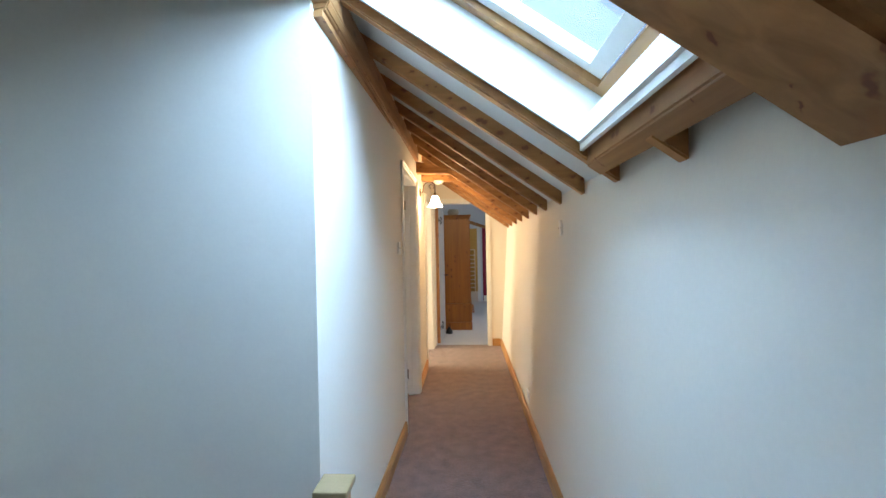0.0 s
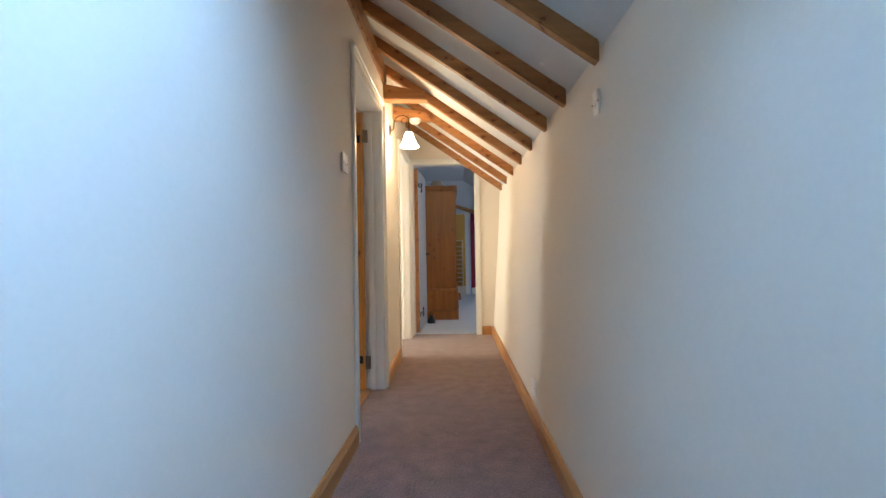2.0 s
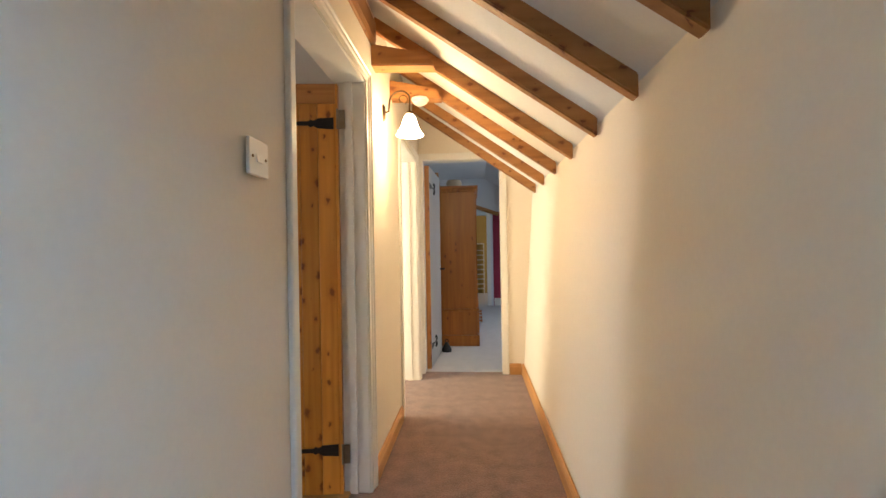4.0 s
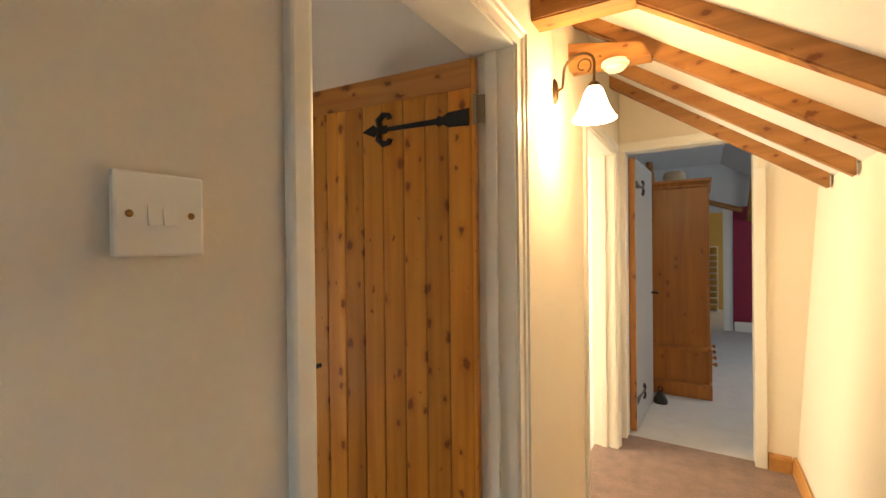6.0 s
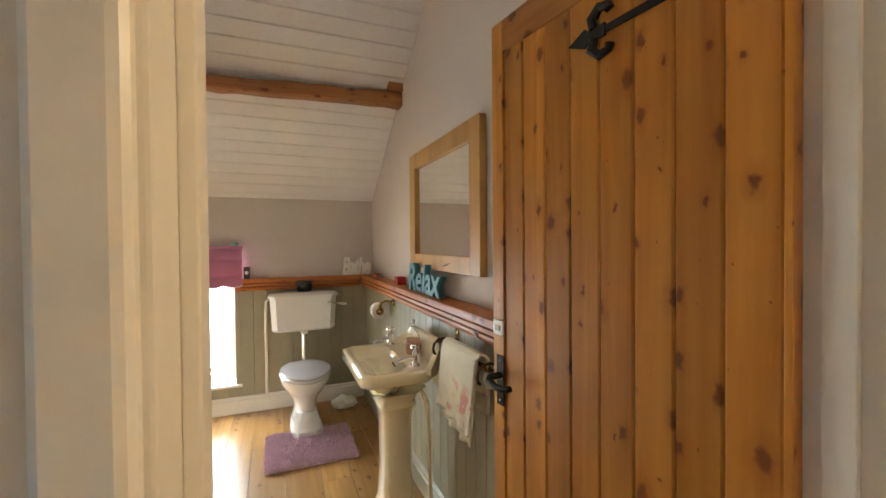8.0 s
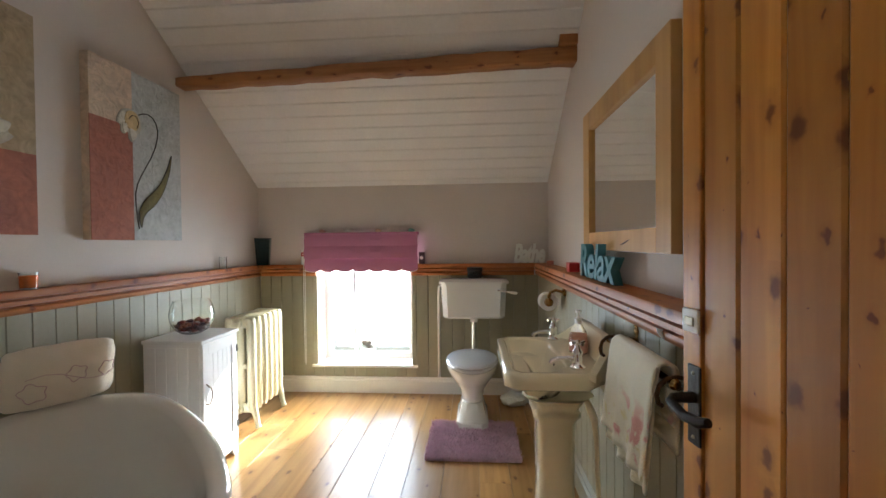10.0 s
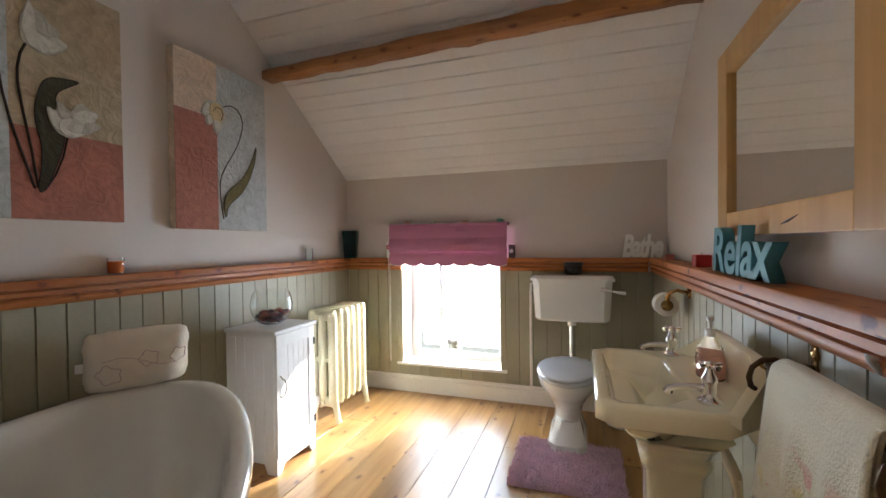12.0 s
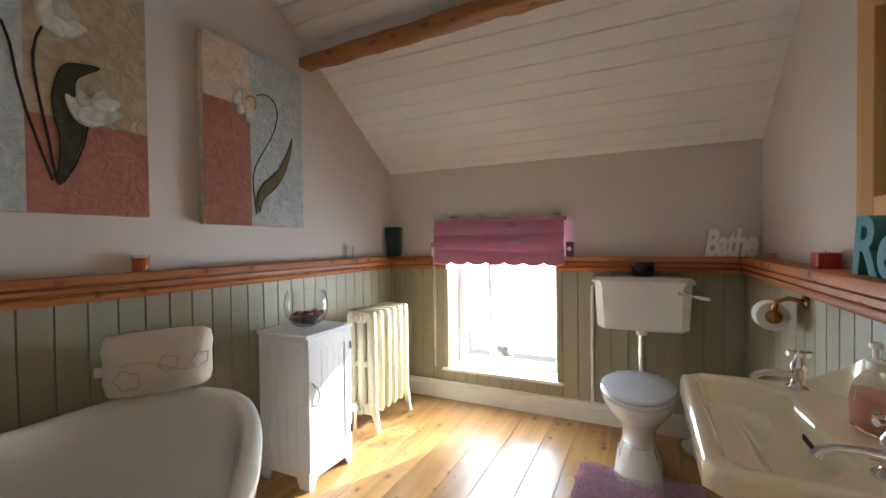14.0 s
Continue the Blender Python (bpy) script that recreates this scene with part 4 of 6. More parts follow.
def octa(x0, x1, y0, y1, c, z):
    return [(x0 + c, y0, z), (x1 - c, y0, z), (x1, y0 + c, z), (x1, y1 - c, z), (x1 - c, y1, z), (x0 + c, y1, z), (x0, y1 - c, z), (x0, y0 + c, z)]


def even_shading(ob):
    """Keeps the large faces flat between their rounded edges."""
    md = ob.modifiers.new("even_shading", 'WEIGHTED_NORMAL')
    md.keep_sharp = True
    return ob


# pedestal basin
wb = thing("wash_basin", "ivory pedestal wash basin with chrome cross-head taps", "wash basin", m=pose(-2.097, 3.70, 0))
HX, YF, YB = 0.272, -0.196, 0.150          # half width, front and back of the rim


def basin_plan(k, z, front=0.042, rear=0.085, back=None):
    """The basin's outline drawn in by k: small front chamfers, wide rear ones."""
    x, a, b = HX - k, YF + k, (YB - k if back is None else back)
    f, r = max(0.012, front - 0.4 * k), max(0.012, rear - 0.4 * k)
    return [(-x + f, a, z), (x - f, a, z), (x, a + f, z), (x, b - r, z), (x - r, b, z), (-x + r, b, z), (-x, b - r, z), (-x, a + f, z)]


bm = bmesh.new()
rings = [basin_plan(0.175, 0.640), basin_plan(0.150, 0.672), basin_plan(0.122, 0.712), basin_plan(0.100, 0.738), basin_plan(0.010, 0.744), basin_plan(0.0, 0.750),
         basin_plan(0.0, 0.788), basin_plan(0.006, 0.798), basin_plan(0.014, 0.800)]
rings += [basin_plan(0.028, 0.7985, back=0.024), basin_plan(0.036, 0.790, back=0.014), basin_plan(0.048, 0.755, back=0.002), basin_plan(0.074, 0.705, back=-0.012), basin_plan(0.130, 0.672, back=-0.045), basin_plan(0.18, 0.665, 0.01, 0.01, back=-0.03)]
loft(bm, rings)
bmesh.ops.bevel(bm, geom=[e for e in bm.edges if e.calc_face_angle(0) > 0.45], offset=0.005, segments=3, affect='EDGES')
even_shading(part("bowl", bm, M_IVORY, wb, smooth="all"))
# upstand: level along the back, its wings falling along the rear chamfers to the rim
bm = bmesh.new()
inner = [(-HX + 0.003, YB - 0.088, 0.803), (-HX + 0.070, YB - 0.022, 0.868), (-0.150, YB - 0.012, 0.903), (0.150, YB - 0.012, 0.903), (HX - 0.070, YB - 0.022, 0.868), (HX - 0.003, YB - 0.088, 0.803)]
cols_ = []
for x, y, z in inner:
    ox, oy = (0.010 * (1 if x > 0 else -1), 0.022) if abs(x) > 0.16 else (0, 0.026)
    cols_.append([(x * 0.985, y - 0.010, 0.792), (x, y, z - 0.004), (x + ox * 0.3, y + oy * 0.3, z), (x + ox, y + oy, z - 0.003), (x + ox, y + oy, 0.775)])
loft(bm, cols_)
even_shading(part("upstand", bm, M_IVORY, wb, smooth=True))
part("back_ledge", boxed(-0.19, 0.19, YB - 0.006, 0.214, 0.700, 0.792, 0.006), M_IVORY, wb)
bm = bmesh.new()
rings = []
for hw, z in ((0.128, 0.0), (0.128, 0.028), (0.118, 0.042), (0.092, 0.085), (0.072, 0.15), (0.064, 0.30), (0.066, 0.50), (0.070, 0.555), (0.084, 0.578), (0.086, 0.596), (0.078, 0.606), (0.096, 0.640), (0.125, 0.668)):
    rings.append(octa(-hw * 1.12, hw * 1.12, -hw, hw, hw * 0.36, z))
loft(bm, rings)
bmesh.ops.bevel(bm, geom=[e for e in bm.edges if e.calc_face_angle(0) > 0.6], offset=0.004, segments=2, affect='EDGES')
even_shading(part("pedestal", bm, M_IVORY, wb, smooth="all")).location = (0, 0.005, 0)
part("waste_slot", boxed(-0.028, 0.028, 0.0015, 0.006, 0.752, 0.764, 0.002), M_IRON, wb)
part("waste", lathe(bmesh.new(), [(0.024, 0.666), (0.022, 0.671), (0.0, 0.670)], 18, (0, -0.045, 0)), M_CHROME, wb, smooth=True)
part("waste_pipe", tube(bmesh.new(), [(0.09, 0.10, 0.66), (0.105, 0.11, 0.63), (0.12, 0.12, 0.60), (0.10, 0.13, 0.56), (0.085, 0.14, 0.50), (0.085, 0.15, 0.06)], [0.010, 0.014, 0.014, 0.011, 0.009, 0.009], 10), M_IVORY, wb, "cream painted waste pipe", smooth=True)


def pillar_tap(parent, x, y):
    t = part("tap", lathe(bmesh.new(), [(0.025, 0.800), (0.025, 0.805), (0.017, 0.811), (0.014, 0.820), (0.016, 0.828), (0.014, 0.842), (0.017, 0.848), (0.015, 0.858), (0.009, 0.868), (0.007, 0.880)], 18, (x, y, 0)), M_CHROME, parent, "chrome pillar tap", smooth=True)
    part("spout", tube(bmesh.new(), [(x, y - 0.004, 0.830), (x - 0.004, y - 0.030, 0.832), (x - 0.008, y - 0.062, 0.829), (x - 0.010, y - 0.080, 0.822), (x - 0.010, y - 0.086, 0.812)], [0.010, 0.008, 0.0075, 0.008, 0.009], 12), M_CHROME, t, smooth=True)
    b = bmesh.new()
    for a in (25, 115):
        c, s = 0.027 * math.cos(radians(a)), 0.027 * math.sin(radians(a))
        tube(b, [(x - c, y - s, 0.884), (x - 0.6 * c, y - 0.6 * s, 0.884), (x + 0.6 * c, y + 0.6 * s, 0.884), (x + c, y + s, 0.884)], [0.0065, 0.004, 0.004, 0.0065], 8)
    lathe(b, [(0.009, 0.878), (0.011, 0.884), (0.008, 0.892), (0.0, 0.894)], 14, (x, y, 0))
    part("cross_head", b, M_CHROME, t, smooth=True)


pillar_tap(wb, -0.212, 0.045)
pillar_tap(wb, 0.197, 0.047)

M_SOAP = clear_glass("pink_liquid_soap", (0.97, 0.56, 0.42), 1.10, 0.15)
M_SOAP.node_tree.nodes["Principled BSDF"].inputs["Transmission Weight"].default_value = 0.45
M_CLEARP = clear_glass("clear_bottle_plastic", (0.98, 0.97, 0.97), 1.10)
sb = thing("soap_dispenser", "clear soap bottle half full of pink liquid", "soap dispenser", m=pose(-2.085, 3.795, 0.802) @ Matrix.Diagonal((1.28, 0.80, 1.0, 1)))
part("bottle", lathe(bmesh.new(), [(0.030, 0.0), (0.040, 0.006), (0.042, 0.05), (0.034, 0.085), (0.016, 0.108), (0.014, 0.118)], 24), M_CLEARP, sb, smooth=True)
part("liquid", lathe(bmesh.new(), [(0.028, 0.004), (0.037, 0.009), (0.039, 0.048), (0.035, 0.066)], 24), M_SOAP, sb, "pink liquid", smooth=True)
part("pump", lathe(bmesh.new(), [(0.015, 0.112), (0.015, 0.128), (0.006, 0.132), (0.006, 0.150), (0.011, 0.152), (0.011, 0.160), (0.0, 0.162)], 16), M_PLASTIC, sb, smooth=True)

# toilet
wc = thing("toilet", "white vintage toilet with low-level cistern and chrome flush pipe", "toilet", m=pose(-3.83, 3.39, 0))


def ring_oval(cx, rx, ry, z, n=28, back=0.0):
    out = []
    for i in range(n):
        a = 2 * math.pi * i / n
        c, s = math.cos(a), math.sin(a)
        px = cx + rx * c
        out.append((max(px, back) if back else px, ry * s * (1 - 0.12 * (c > 0) * c), z))
    return out


bm = bmesh.new()
loft(bm, [ring_oval(0.44, 0.155, 0.09, 0.09), ring_oval(0.44, 0.125, 0.075, 0.16), ring_oval(0.455, 0.135, 0.085, 0.22), ring_oval(0.48, 0.19, 0.125, 0.29), ring_oval(0.49, 0.235, 0.160, 0.34), ring_oval(0.49, 0.25, 0.172, 0.375), ring_oval(0.49, 0.25, 0.172, 0.392), ring_oval(0.49, 0.20, 0.125, 0.392), ring_oval(0.48, 0.15, 0.09, 0.30)])
part("pan", bm, M_CERAMIC, wc, smooth=True)
bm = bmesh.new()
loft(bm, [octa(0.27, 0.66, -0.105, 0.105, 0.045, 0.0), octa(0.27, 0.66, -0.105, 0.105, 0.045, 0.045), octa(0.285, 0.645, -0.094, 0.094, 0.045, 0.060), octa(0.29, 0.62, -0.083, 0.083, 0.04, 0.095), octa(0.31, 0.585, -0.068, 0.068, 0.035, 0.15)])
part("foot", bm, M_CERAMIC, wc, smooth=True)
part("outlet", tube(bmesh.new(), [(0.33, 0, 0.22), (0.20, 0, 0.24), (0.12, 0, 0.16), (0.06, 0, 0.10)], [0.06, 0.055, 0.05, 0.05], 14), M_CERAMIC, wc, smooth=True)
M_SEAT = mat("pale_seat_lacquer", (0.66, 0.68, 0.72), rough=0.12, var=0.01, bump=0, coat=0.4)
bm = bmesh.new()
loft(bm, [ring_oval(0.49, 0.250, 0.172, 0.394), ring_oval(0.49, 0.256, 0.178, 0.400), ring_oval(0.49, 0.256, 0.178, 0.410), ring_oval(0.49, 0.250, 0.172, 0.416)])
part("seat", bm, M_SEAT, wc, smooth=True)
bm = bmesh.new()
loft(bm, [ring_oval(0.49, 0.246, 0.170, 0.4175), ring_oval(0.49, 0.252, 0.176, 0.422), ring_oval(0.49, 0.248, 0.172, 0.432), ring_oval(0.49, 0.21, 0.14, 0.440), ring_oval(0.49, 0.10, 0.07, 0.443)])
part("lid", bm, M_SEAT, wc, smooth=True)
for s in (-1, 1):
    part("seat_hinge", tube(bmesh.new(), [(0.245, s * 0.08 - 0.03, 0.412), (0.245, s * 0.08 + 0.03, 0.412)], 0.012, 10), M_CHROME, wc, smooth=True)
cy = 0.015
bm = bmesh.new()
loft(bm, [octa(0.008, 0.175, cy - 0.225, cy + 0.225, 0.035, 0.640), octa(0.004, 0.190, cy - 0.235, cy + 0.235, 0.04, 0.655), octa(0.002, 0.200, cy - 0.250, cy + 0.250, 0.045, 0.905)])
bmesh.ops.bevel(bm, geom=[e for e in bm.edges if e.calc_face_angle(0) > 0.4], offset=0.006, segments=2, affect='EDGES')
cistern = part("cistern", bm, M_CERAMIC, wc, smooth=True)
bm = bmesh.new()
loft(bm, [octa(0.0015, 0.215, cy - 0.265, cy + 0.265, 0.05, 0.906), octa(0.0015, 0.215, cy - 0.265, cy + 0.265, 0.05, 0.922), octa(0.0015, 0.200, cy - 0.25, cy + 0.25, 0.05, 0.940), octa(0.0015, 0.19, cy - 0.235, cy + 0.235, 0.05, 0.943)])
part("cistern_lid", bm, M_CERAMIC, cistern, smooth=True)
lv = part("lever", tube(bmesh.new(), [(0.195, cy + 0.185, 0.862), (0.225, cy + 0.185, 0.862), (0.228, cy + 0.20, 0.860), (0.235, cy + 0.26, 0.850)], [0.012, 0.009, 0.006, 0.006], 10), M_CHROME, cistern, smooth=True)
part("grip", tube(bmesh.new(), [(0.234, cy + 0.25, 0.852), (0.238, cy + 0.28, 0.846), (0.242, cy + 0.315, 0.842), (0.243, cy + 0.322, 0.841)], [0.006, 0.011, 0.012, 0.006], 10), M_CERAMIC, lv, smooth=True)
part("flush_pipe", tube(bmesh.new(), [(0.14, cy, 0.64), (0.14, cy, 0.44), (0.16, cy, 0.40), (0.24, cy, 0.37)], 0.019, 14), M_CHROME, wc, "chrome flush pipe", smooth=True)
part("pipe_collar", lathe(bmesh.new(), [(0.028, 0.612), (0.028, 0.64)], 16, (0.14, cy, 0)), M_PLASTIC, wc, smooth=True)
part("overflow_pipe", tube(bmesh.new(), [(0.03, cy - 0.255, 0.88), (0.025, cy - 0.275, 0.87), (0.018, cy - 0.28, 0.80), (0.018, cy - 0.28, 0.14)], 0.011, 10), M_PLASTIC, wc, "white overflow pipe", smooth=True)


# bath: a wide rounded tub in the corner
def closed_curve(pts, n=72):
    """A smooth closed curve through points, evenly stepped by parameter."""
    out, k = [], len(pts)
    for i in range(n):
        u = i * k / n
        j, f = int(u), u - int(u)
        p = [Vector((*pts[(j + d) % k], 0)) for d in (-1, 0, 1, 2)]
        out.append(0.5 * ((2 * p[1]) + (-p[0] + p[2]) * f + (2 * p[0] - 5 * p[1] + 4 * p[2] - p[3]) * f * f + (-p[0] + 3 * p[1] - 3 * p[2] + p[3]) * f ** 3))
    return out


BATH = closed_curve([(-1.2, 1.695), (-1.62, 1.69), (-1.9, 1.69), (-2.08, 1.79), (-2.15, 1.97), (-2.11, 2.15), (-1.94, 2.40), (-1.66, 2.68), (-1.42, 2.82), (-1.12, 2.82), (-0.86, 2.60), (-0.76, 2.2), (-0.78, 1.86), (-0.90, 1.72)])
mid = sum(BATH, Vector()) / len(BATH)


def bath_ring(inset, z):
    n, out = len(BATH), []
    for i, p in enumerate(BATH):
        d = (BATH[(i + 1) % n] - BATH[i - 1]).normalized()
        q = p + Vector((d.y, -d.x, 0)) * -inset
        out.append((q.x, q.y, z))
    return out


area = sum(BATH[i].x * BATH[(i + 1) % len(BATH)].y - BATH[(i + 1) % len(BATH)].x * BATH[i].y for i in range(len(BATH)))
SGN = 1 if area > 0 else -1
tub = thing("bathtub", "white enamelled rounded bathtub with a rolled rim", "bathtub")
bm = bmesh.new()
prof = [(0.16, 0.02), (0.10, 0.06), (0.045, 0.20), (0.022, 0.45), (0.018, 0.555), (0.004, 0.565), (0.0, 0.58), (0.004, 0.596), (0.018, 0.606), (0.036, 0.606), (0.052, 0.596), (0.062, 0.575), (0.075, 0.50), (0.11, 0.32), (0.17, 0.20), (0.27, 0.165)]
loft(bm, [bath_ring(SGN * a, z) for a, z in prof])
part("shell", bm, M_ENAMEL, tub, smooth="all")
part("plinth", loft(bmesh.new(), [bath_ring(SGN * 0.17, 0.0), bath_ring(SGN * 0.17, 0.03)]), M_IRON, tub, "dark recessed foot")
part("waste", lathe(bmesh.new(), [(0.03, 0.166), (0.028, 0.172), (0.0, 0.171)], 18, (-1.4, 2.2, 0)), M_CHROME, tub, smooth=True)


def pillow_mesh(w, h, t, seed):
    b = bmesh.new()
    rng = random.Random(seed)
    nx, nz = 20, 14
    grid = {}
    for s in (1, -1):
        for i in range(nx + 1):
            for j in range(nz + 1):
                u, v = 2 * i / nx - 1, 2 * j / nz - 1
                if s < 0 and (i in (0, nx) or j in (0, nz)):
                    grid[s, i, j] = grid[1, i, j]
                    continue
                k = ((1 - abs(u) ** 3) * (1 - abs(v) ** 3)) ** 0.62
                pinch = 1 - 0.05 * (1 - v * v) * abs(u) ** 3 - 0.11 * abs(u * v) ** 5 + 0.045 * noise.noise((v * 3.3, seed, 0)) * abs(u)
                pz = 1 - 0.06 * (1 - u * u) * abs(v) ** 3 - 0.13 * abs(u * v) ** 5 + 0.06 * noise.noise((u * 3.7, 0, seed)) * abs(v)
                wr = (0.012 * noise.noise((u * 3, v * 3 + seed, s * 2.0)) + 0.005 * noise.noise((u * 8, v * 8 + seed, s * 2.0))) * k
                grid[s, i, j] = b.verts.new((u * w / 2 * pinch, s * (t / 2 * k + wr), v * h / 2 * pz))
    for s in (1, -1):
        for i in range(nx):
            for j in range(nz):
                f = [grid[s, i, j], grid[s, i + 1, j], grid[s, i + 1, j + 1], grid[s, i, j + 1]]
                b.faces.new(f if s < 0 else f[::-1])
    return b


cu = thing("cushion", "cream cushion with faint embroidered pink flowers on the bath rim", "cushion", m=pose(-2.00, 1.80, 0.728, -12, 0, -28))
part("cover", pillow_mesh(0.355, 0.25, 0.19, 2), M_LINEN, cu, smooth="all")


def cushion_face(x, z):
    """Height of the cushion's front face under a stitch."""
    u, v = 2 * x / 0.355, 2 * z / 0.25
    k = ((1 - abs(u) ** 3) * (1 - abs(v) ** 3)) ** 0.62
    return 0.095 * k + (0.012 * noise.noise((u * 3, v * 3 + 2, 2.0)) + 0.005 * noise.noise((u * 8, v * 8 + 2, 2.0))) * k + 0.0008


M_STITCH = mat("pink_stitching", (0.60, 0.40, 0.40), rough=0.9, var=0.1, fine=200, bump=0.4)
for cx, cz, r in ((0.10, -0.02, 0.035), (-0.02, 0.03, 0.030), (-0.12, 0.02, 0.028)):
    ring = [(cx + r * (1 + 0.15 * math.cos(5 * a)) * math.cos(a), cz + r * (1 + 0.15 * math.cos(5 * a)) * math.sin(a)) for a in [i * math.pi / 12 for i in range(24)]]
    pts = [(x, cushion_face(x, z), z) for x, z in ring]
    part("embroidery", tube(bmesh.new(), pts, 0.0016, 5, True), M_STITCH, cu)
part("embroidered_stem", tube(bmesh.new(), [(x, cushion_face(x, z), z) for x, z in ((0.12, 0.03), (0.095, 0.04), (0.07, 0.045), (0.03, 0.04), (-0.01, 0.02), (-0.05, 0.0), (-0.075, -0.003), (-0.10, -0.005))], 0.0014, 5), M_STITCH, cu)
part("care_tag", boxed(0.165, 0.192, -0.002, 0.002, -0.03, 0.005), M_PLASTIC, cu)

# cabinet
cb = thing("bathroom_cabinet", "narrow white boarded cabinet beside the radiator", "cabinet", m=pose(-2.675, 1.84, 0))
hw, y0, y1, H = 0.155, -0.140, 0.165, 0.712
for x in (-hw, hw - 0.016):
    b = bmesh.new()
    prism(b, [(y0, 0.0), (y0 + 0.05, 0.0), (y0 + 0.07, 0.05), (y1 - 0.07, 0.05), (y1 - 0.05, 0.0), (y1, 0.0), (y1, H), (y0, H)], x, x + 0.016, 'X')
    part("side_panel", b, M_CABPAINT, cb)
for x in (-hw - 0.003, hw):
    for k in range(5):
        c = y0 + 0.012 + k * 0.059
        part("groove_bead", boxed(x, x + 0.003, c, c + 0.054, 0.09, H - 0.02, 0.001), M_CABPAINT, cb)
part("back_panel", boxed(-hw + 0.016, hw - 0.016, y0, y0 + 0.008, 0.05, H), M_CABPAINT, cb)
part("floor_panel", boxed(-hw + 0.016, hw - 0.016, y0 + 0.008, y1 - 0.02, 0.06, 0.076), M_CABPAINT, cb)
part("top", boxed(-hw - 0.015, hw + 0.015, y0, y1 + 0.022, H, H + 0.020, 0.006), M_CABPAINT, cb)
b = bmesh.new()
prism(b, [(-hw, 0.0), (-hw + 0.03, 0.0), (-hw + 0.055, 0.045), (hw - 0.055, 0.045), (hw - 0.03, 0.0), (hw, 0.0), (hw, 0.085), (-hw, 0.085)], y1, y1 + 0.012, 'Y')
part("apron", b, M_CABPAINT, cb)
dr = part("door", boxed(-hw + 0.002, hw - 0.002, y1, y1 + 0.006, 0.088, H - 0.003), M_CABPAINT, cb)
for a, b_, c, d in ((-hw + 0.002, -hw + 0.05, 0.088, H - 0.003), (hw - 0.05, hw - 0.002, 0.088, H - 0.003), (-hw + 0.05, hw - 0.05, H - 0.065, H - 0.003), (-hw + 0.05, hw - 0.05, 0.088, 0.15)):
    part("door_rail", boxed(a, b_, y1 + 0.006, y1 + 0.016, c, d, 0.0015), M_CABPAINT, dr)
for k in range(5):
    w = (2 * hw - 0.10) / 5
    a = -hw + 0.05 + k * w
    part("door_board", boxed(a + 0.001, a + w - 0.001, y1 + 0.006, y1 + 0.011, 0.15, H - 0.065, 0.0015), M_CABPAINT, dr)
hp = [(hw - 0.026 + 0.0, y1 + 0.016, 0.50), (hw - 0.026, y1 + 0.03, 0.49)] + [(hw - 0.026 - 0.028 * math.sin(radians(a)), y1 + 0.03, 0.44 + 0.045 * math.cos(radians(a))) for a in range(0, 181, 20)] + [(hw - 0.026, y1 + 0.016, 0.395)]
part("handle", tube(bmesh.new(), hp, 0.0035, 8), M_HINGE, dr, "curved steel pull", smooth=True)
for z in (0.62, 0.18):
    part("hinge", boxed(-hw - 0.001, -hw + 0.012, y1 + 0.012, y1 + 0.020, z - 0.02, z + 0.02, 0.001), M_IRON, dr)

bw = thing("glass_bowl", "round clear glass bowl with red potpourri on the cabinet", "bowl", m=pose(-2.70, 1.84, 0.7325) @ Matrix.Scale(1.1, 4))
M_BOWLGLASS = clear_glass("bowl_glass", (0.95, 0.98, 0.97), 1.45)
part("bowl", lathe(bmesh.new(), [(0.0, 0.0), (0.045, 0.0), (0.072, 0.018), (0.095, 0.055), (0.102, 0.095), (0.095, 0.135), (0.083, 0.165), (0.080, 0.165), (0.092, 0.134), (0.098, 0.095), (0.092, 0.057), (0.070, 0.022), (0.044, 0.005), (0.0, 0.005)], 32), M_BOWLGLASS, bw, smooth=True).visible_shadow = False
rng = random.Random(11)
reds = [mat("potpourri_" + c, v, rough=0.8, var=0.2, bump=0.3) for c, v in (("red", (0.25, 0.03, 0.03)), ("plum", (0.07, 0.02, 0.04)), ("rust", (0.28, 0.08, 0.04)), ("pale", (0.5, 0.45, 0.42)))]
for i in range(100):
    b = bmesh.new()
    bmesh.ops.create_icosphere(b, subdivisions=1, radius=rng.uniform(0.010, 0.017))
    for v in b.verts:
        v.co *= rng.uniform(0.7, 1.2)
        v.co.z *= 0.7
    a, r, zz = rng.uniform(0, 6.28), rng.uniform(0, 1) ** 0.5, rng.uniform(0.014, 0.060)
    o = part("potpourri", b, reds[min(3, int(rng.random() * 3.3))], bw)
    rad = r * (0.044 + 0.62 * zz)
    o.location = (rad * math.cos(a), rad * math.sin(a), zz)

# cast iron radiator: its sections stand side by side along x
ra = thing("radiator", "cream cast iron column radiator beside the window", "radiator", m=pose(-3.105, 1.862, 0))


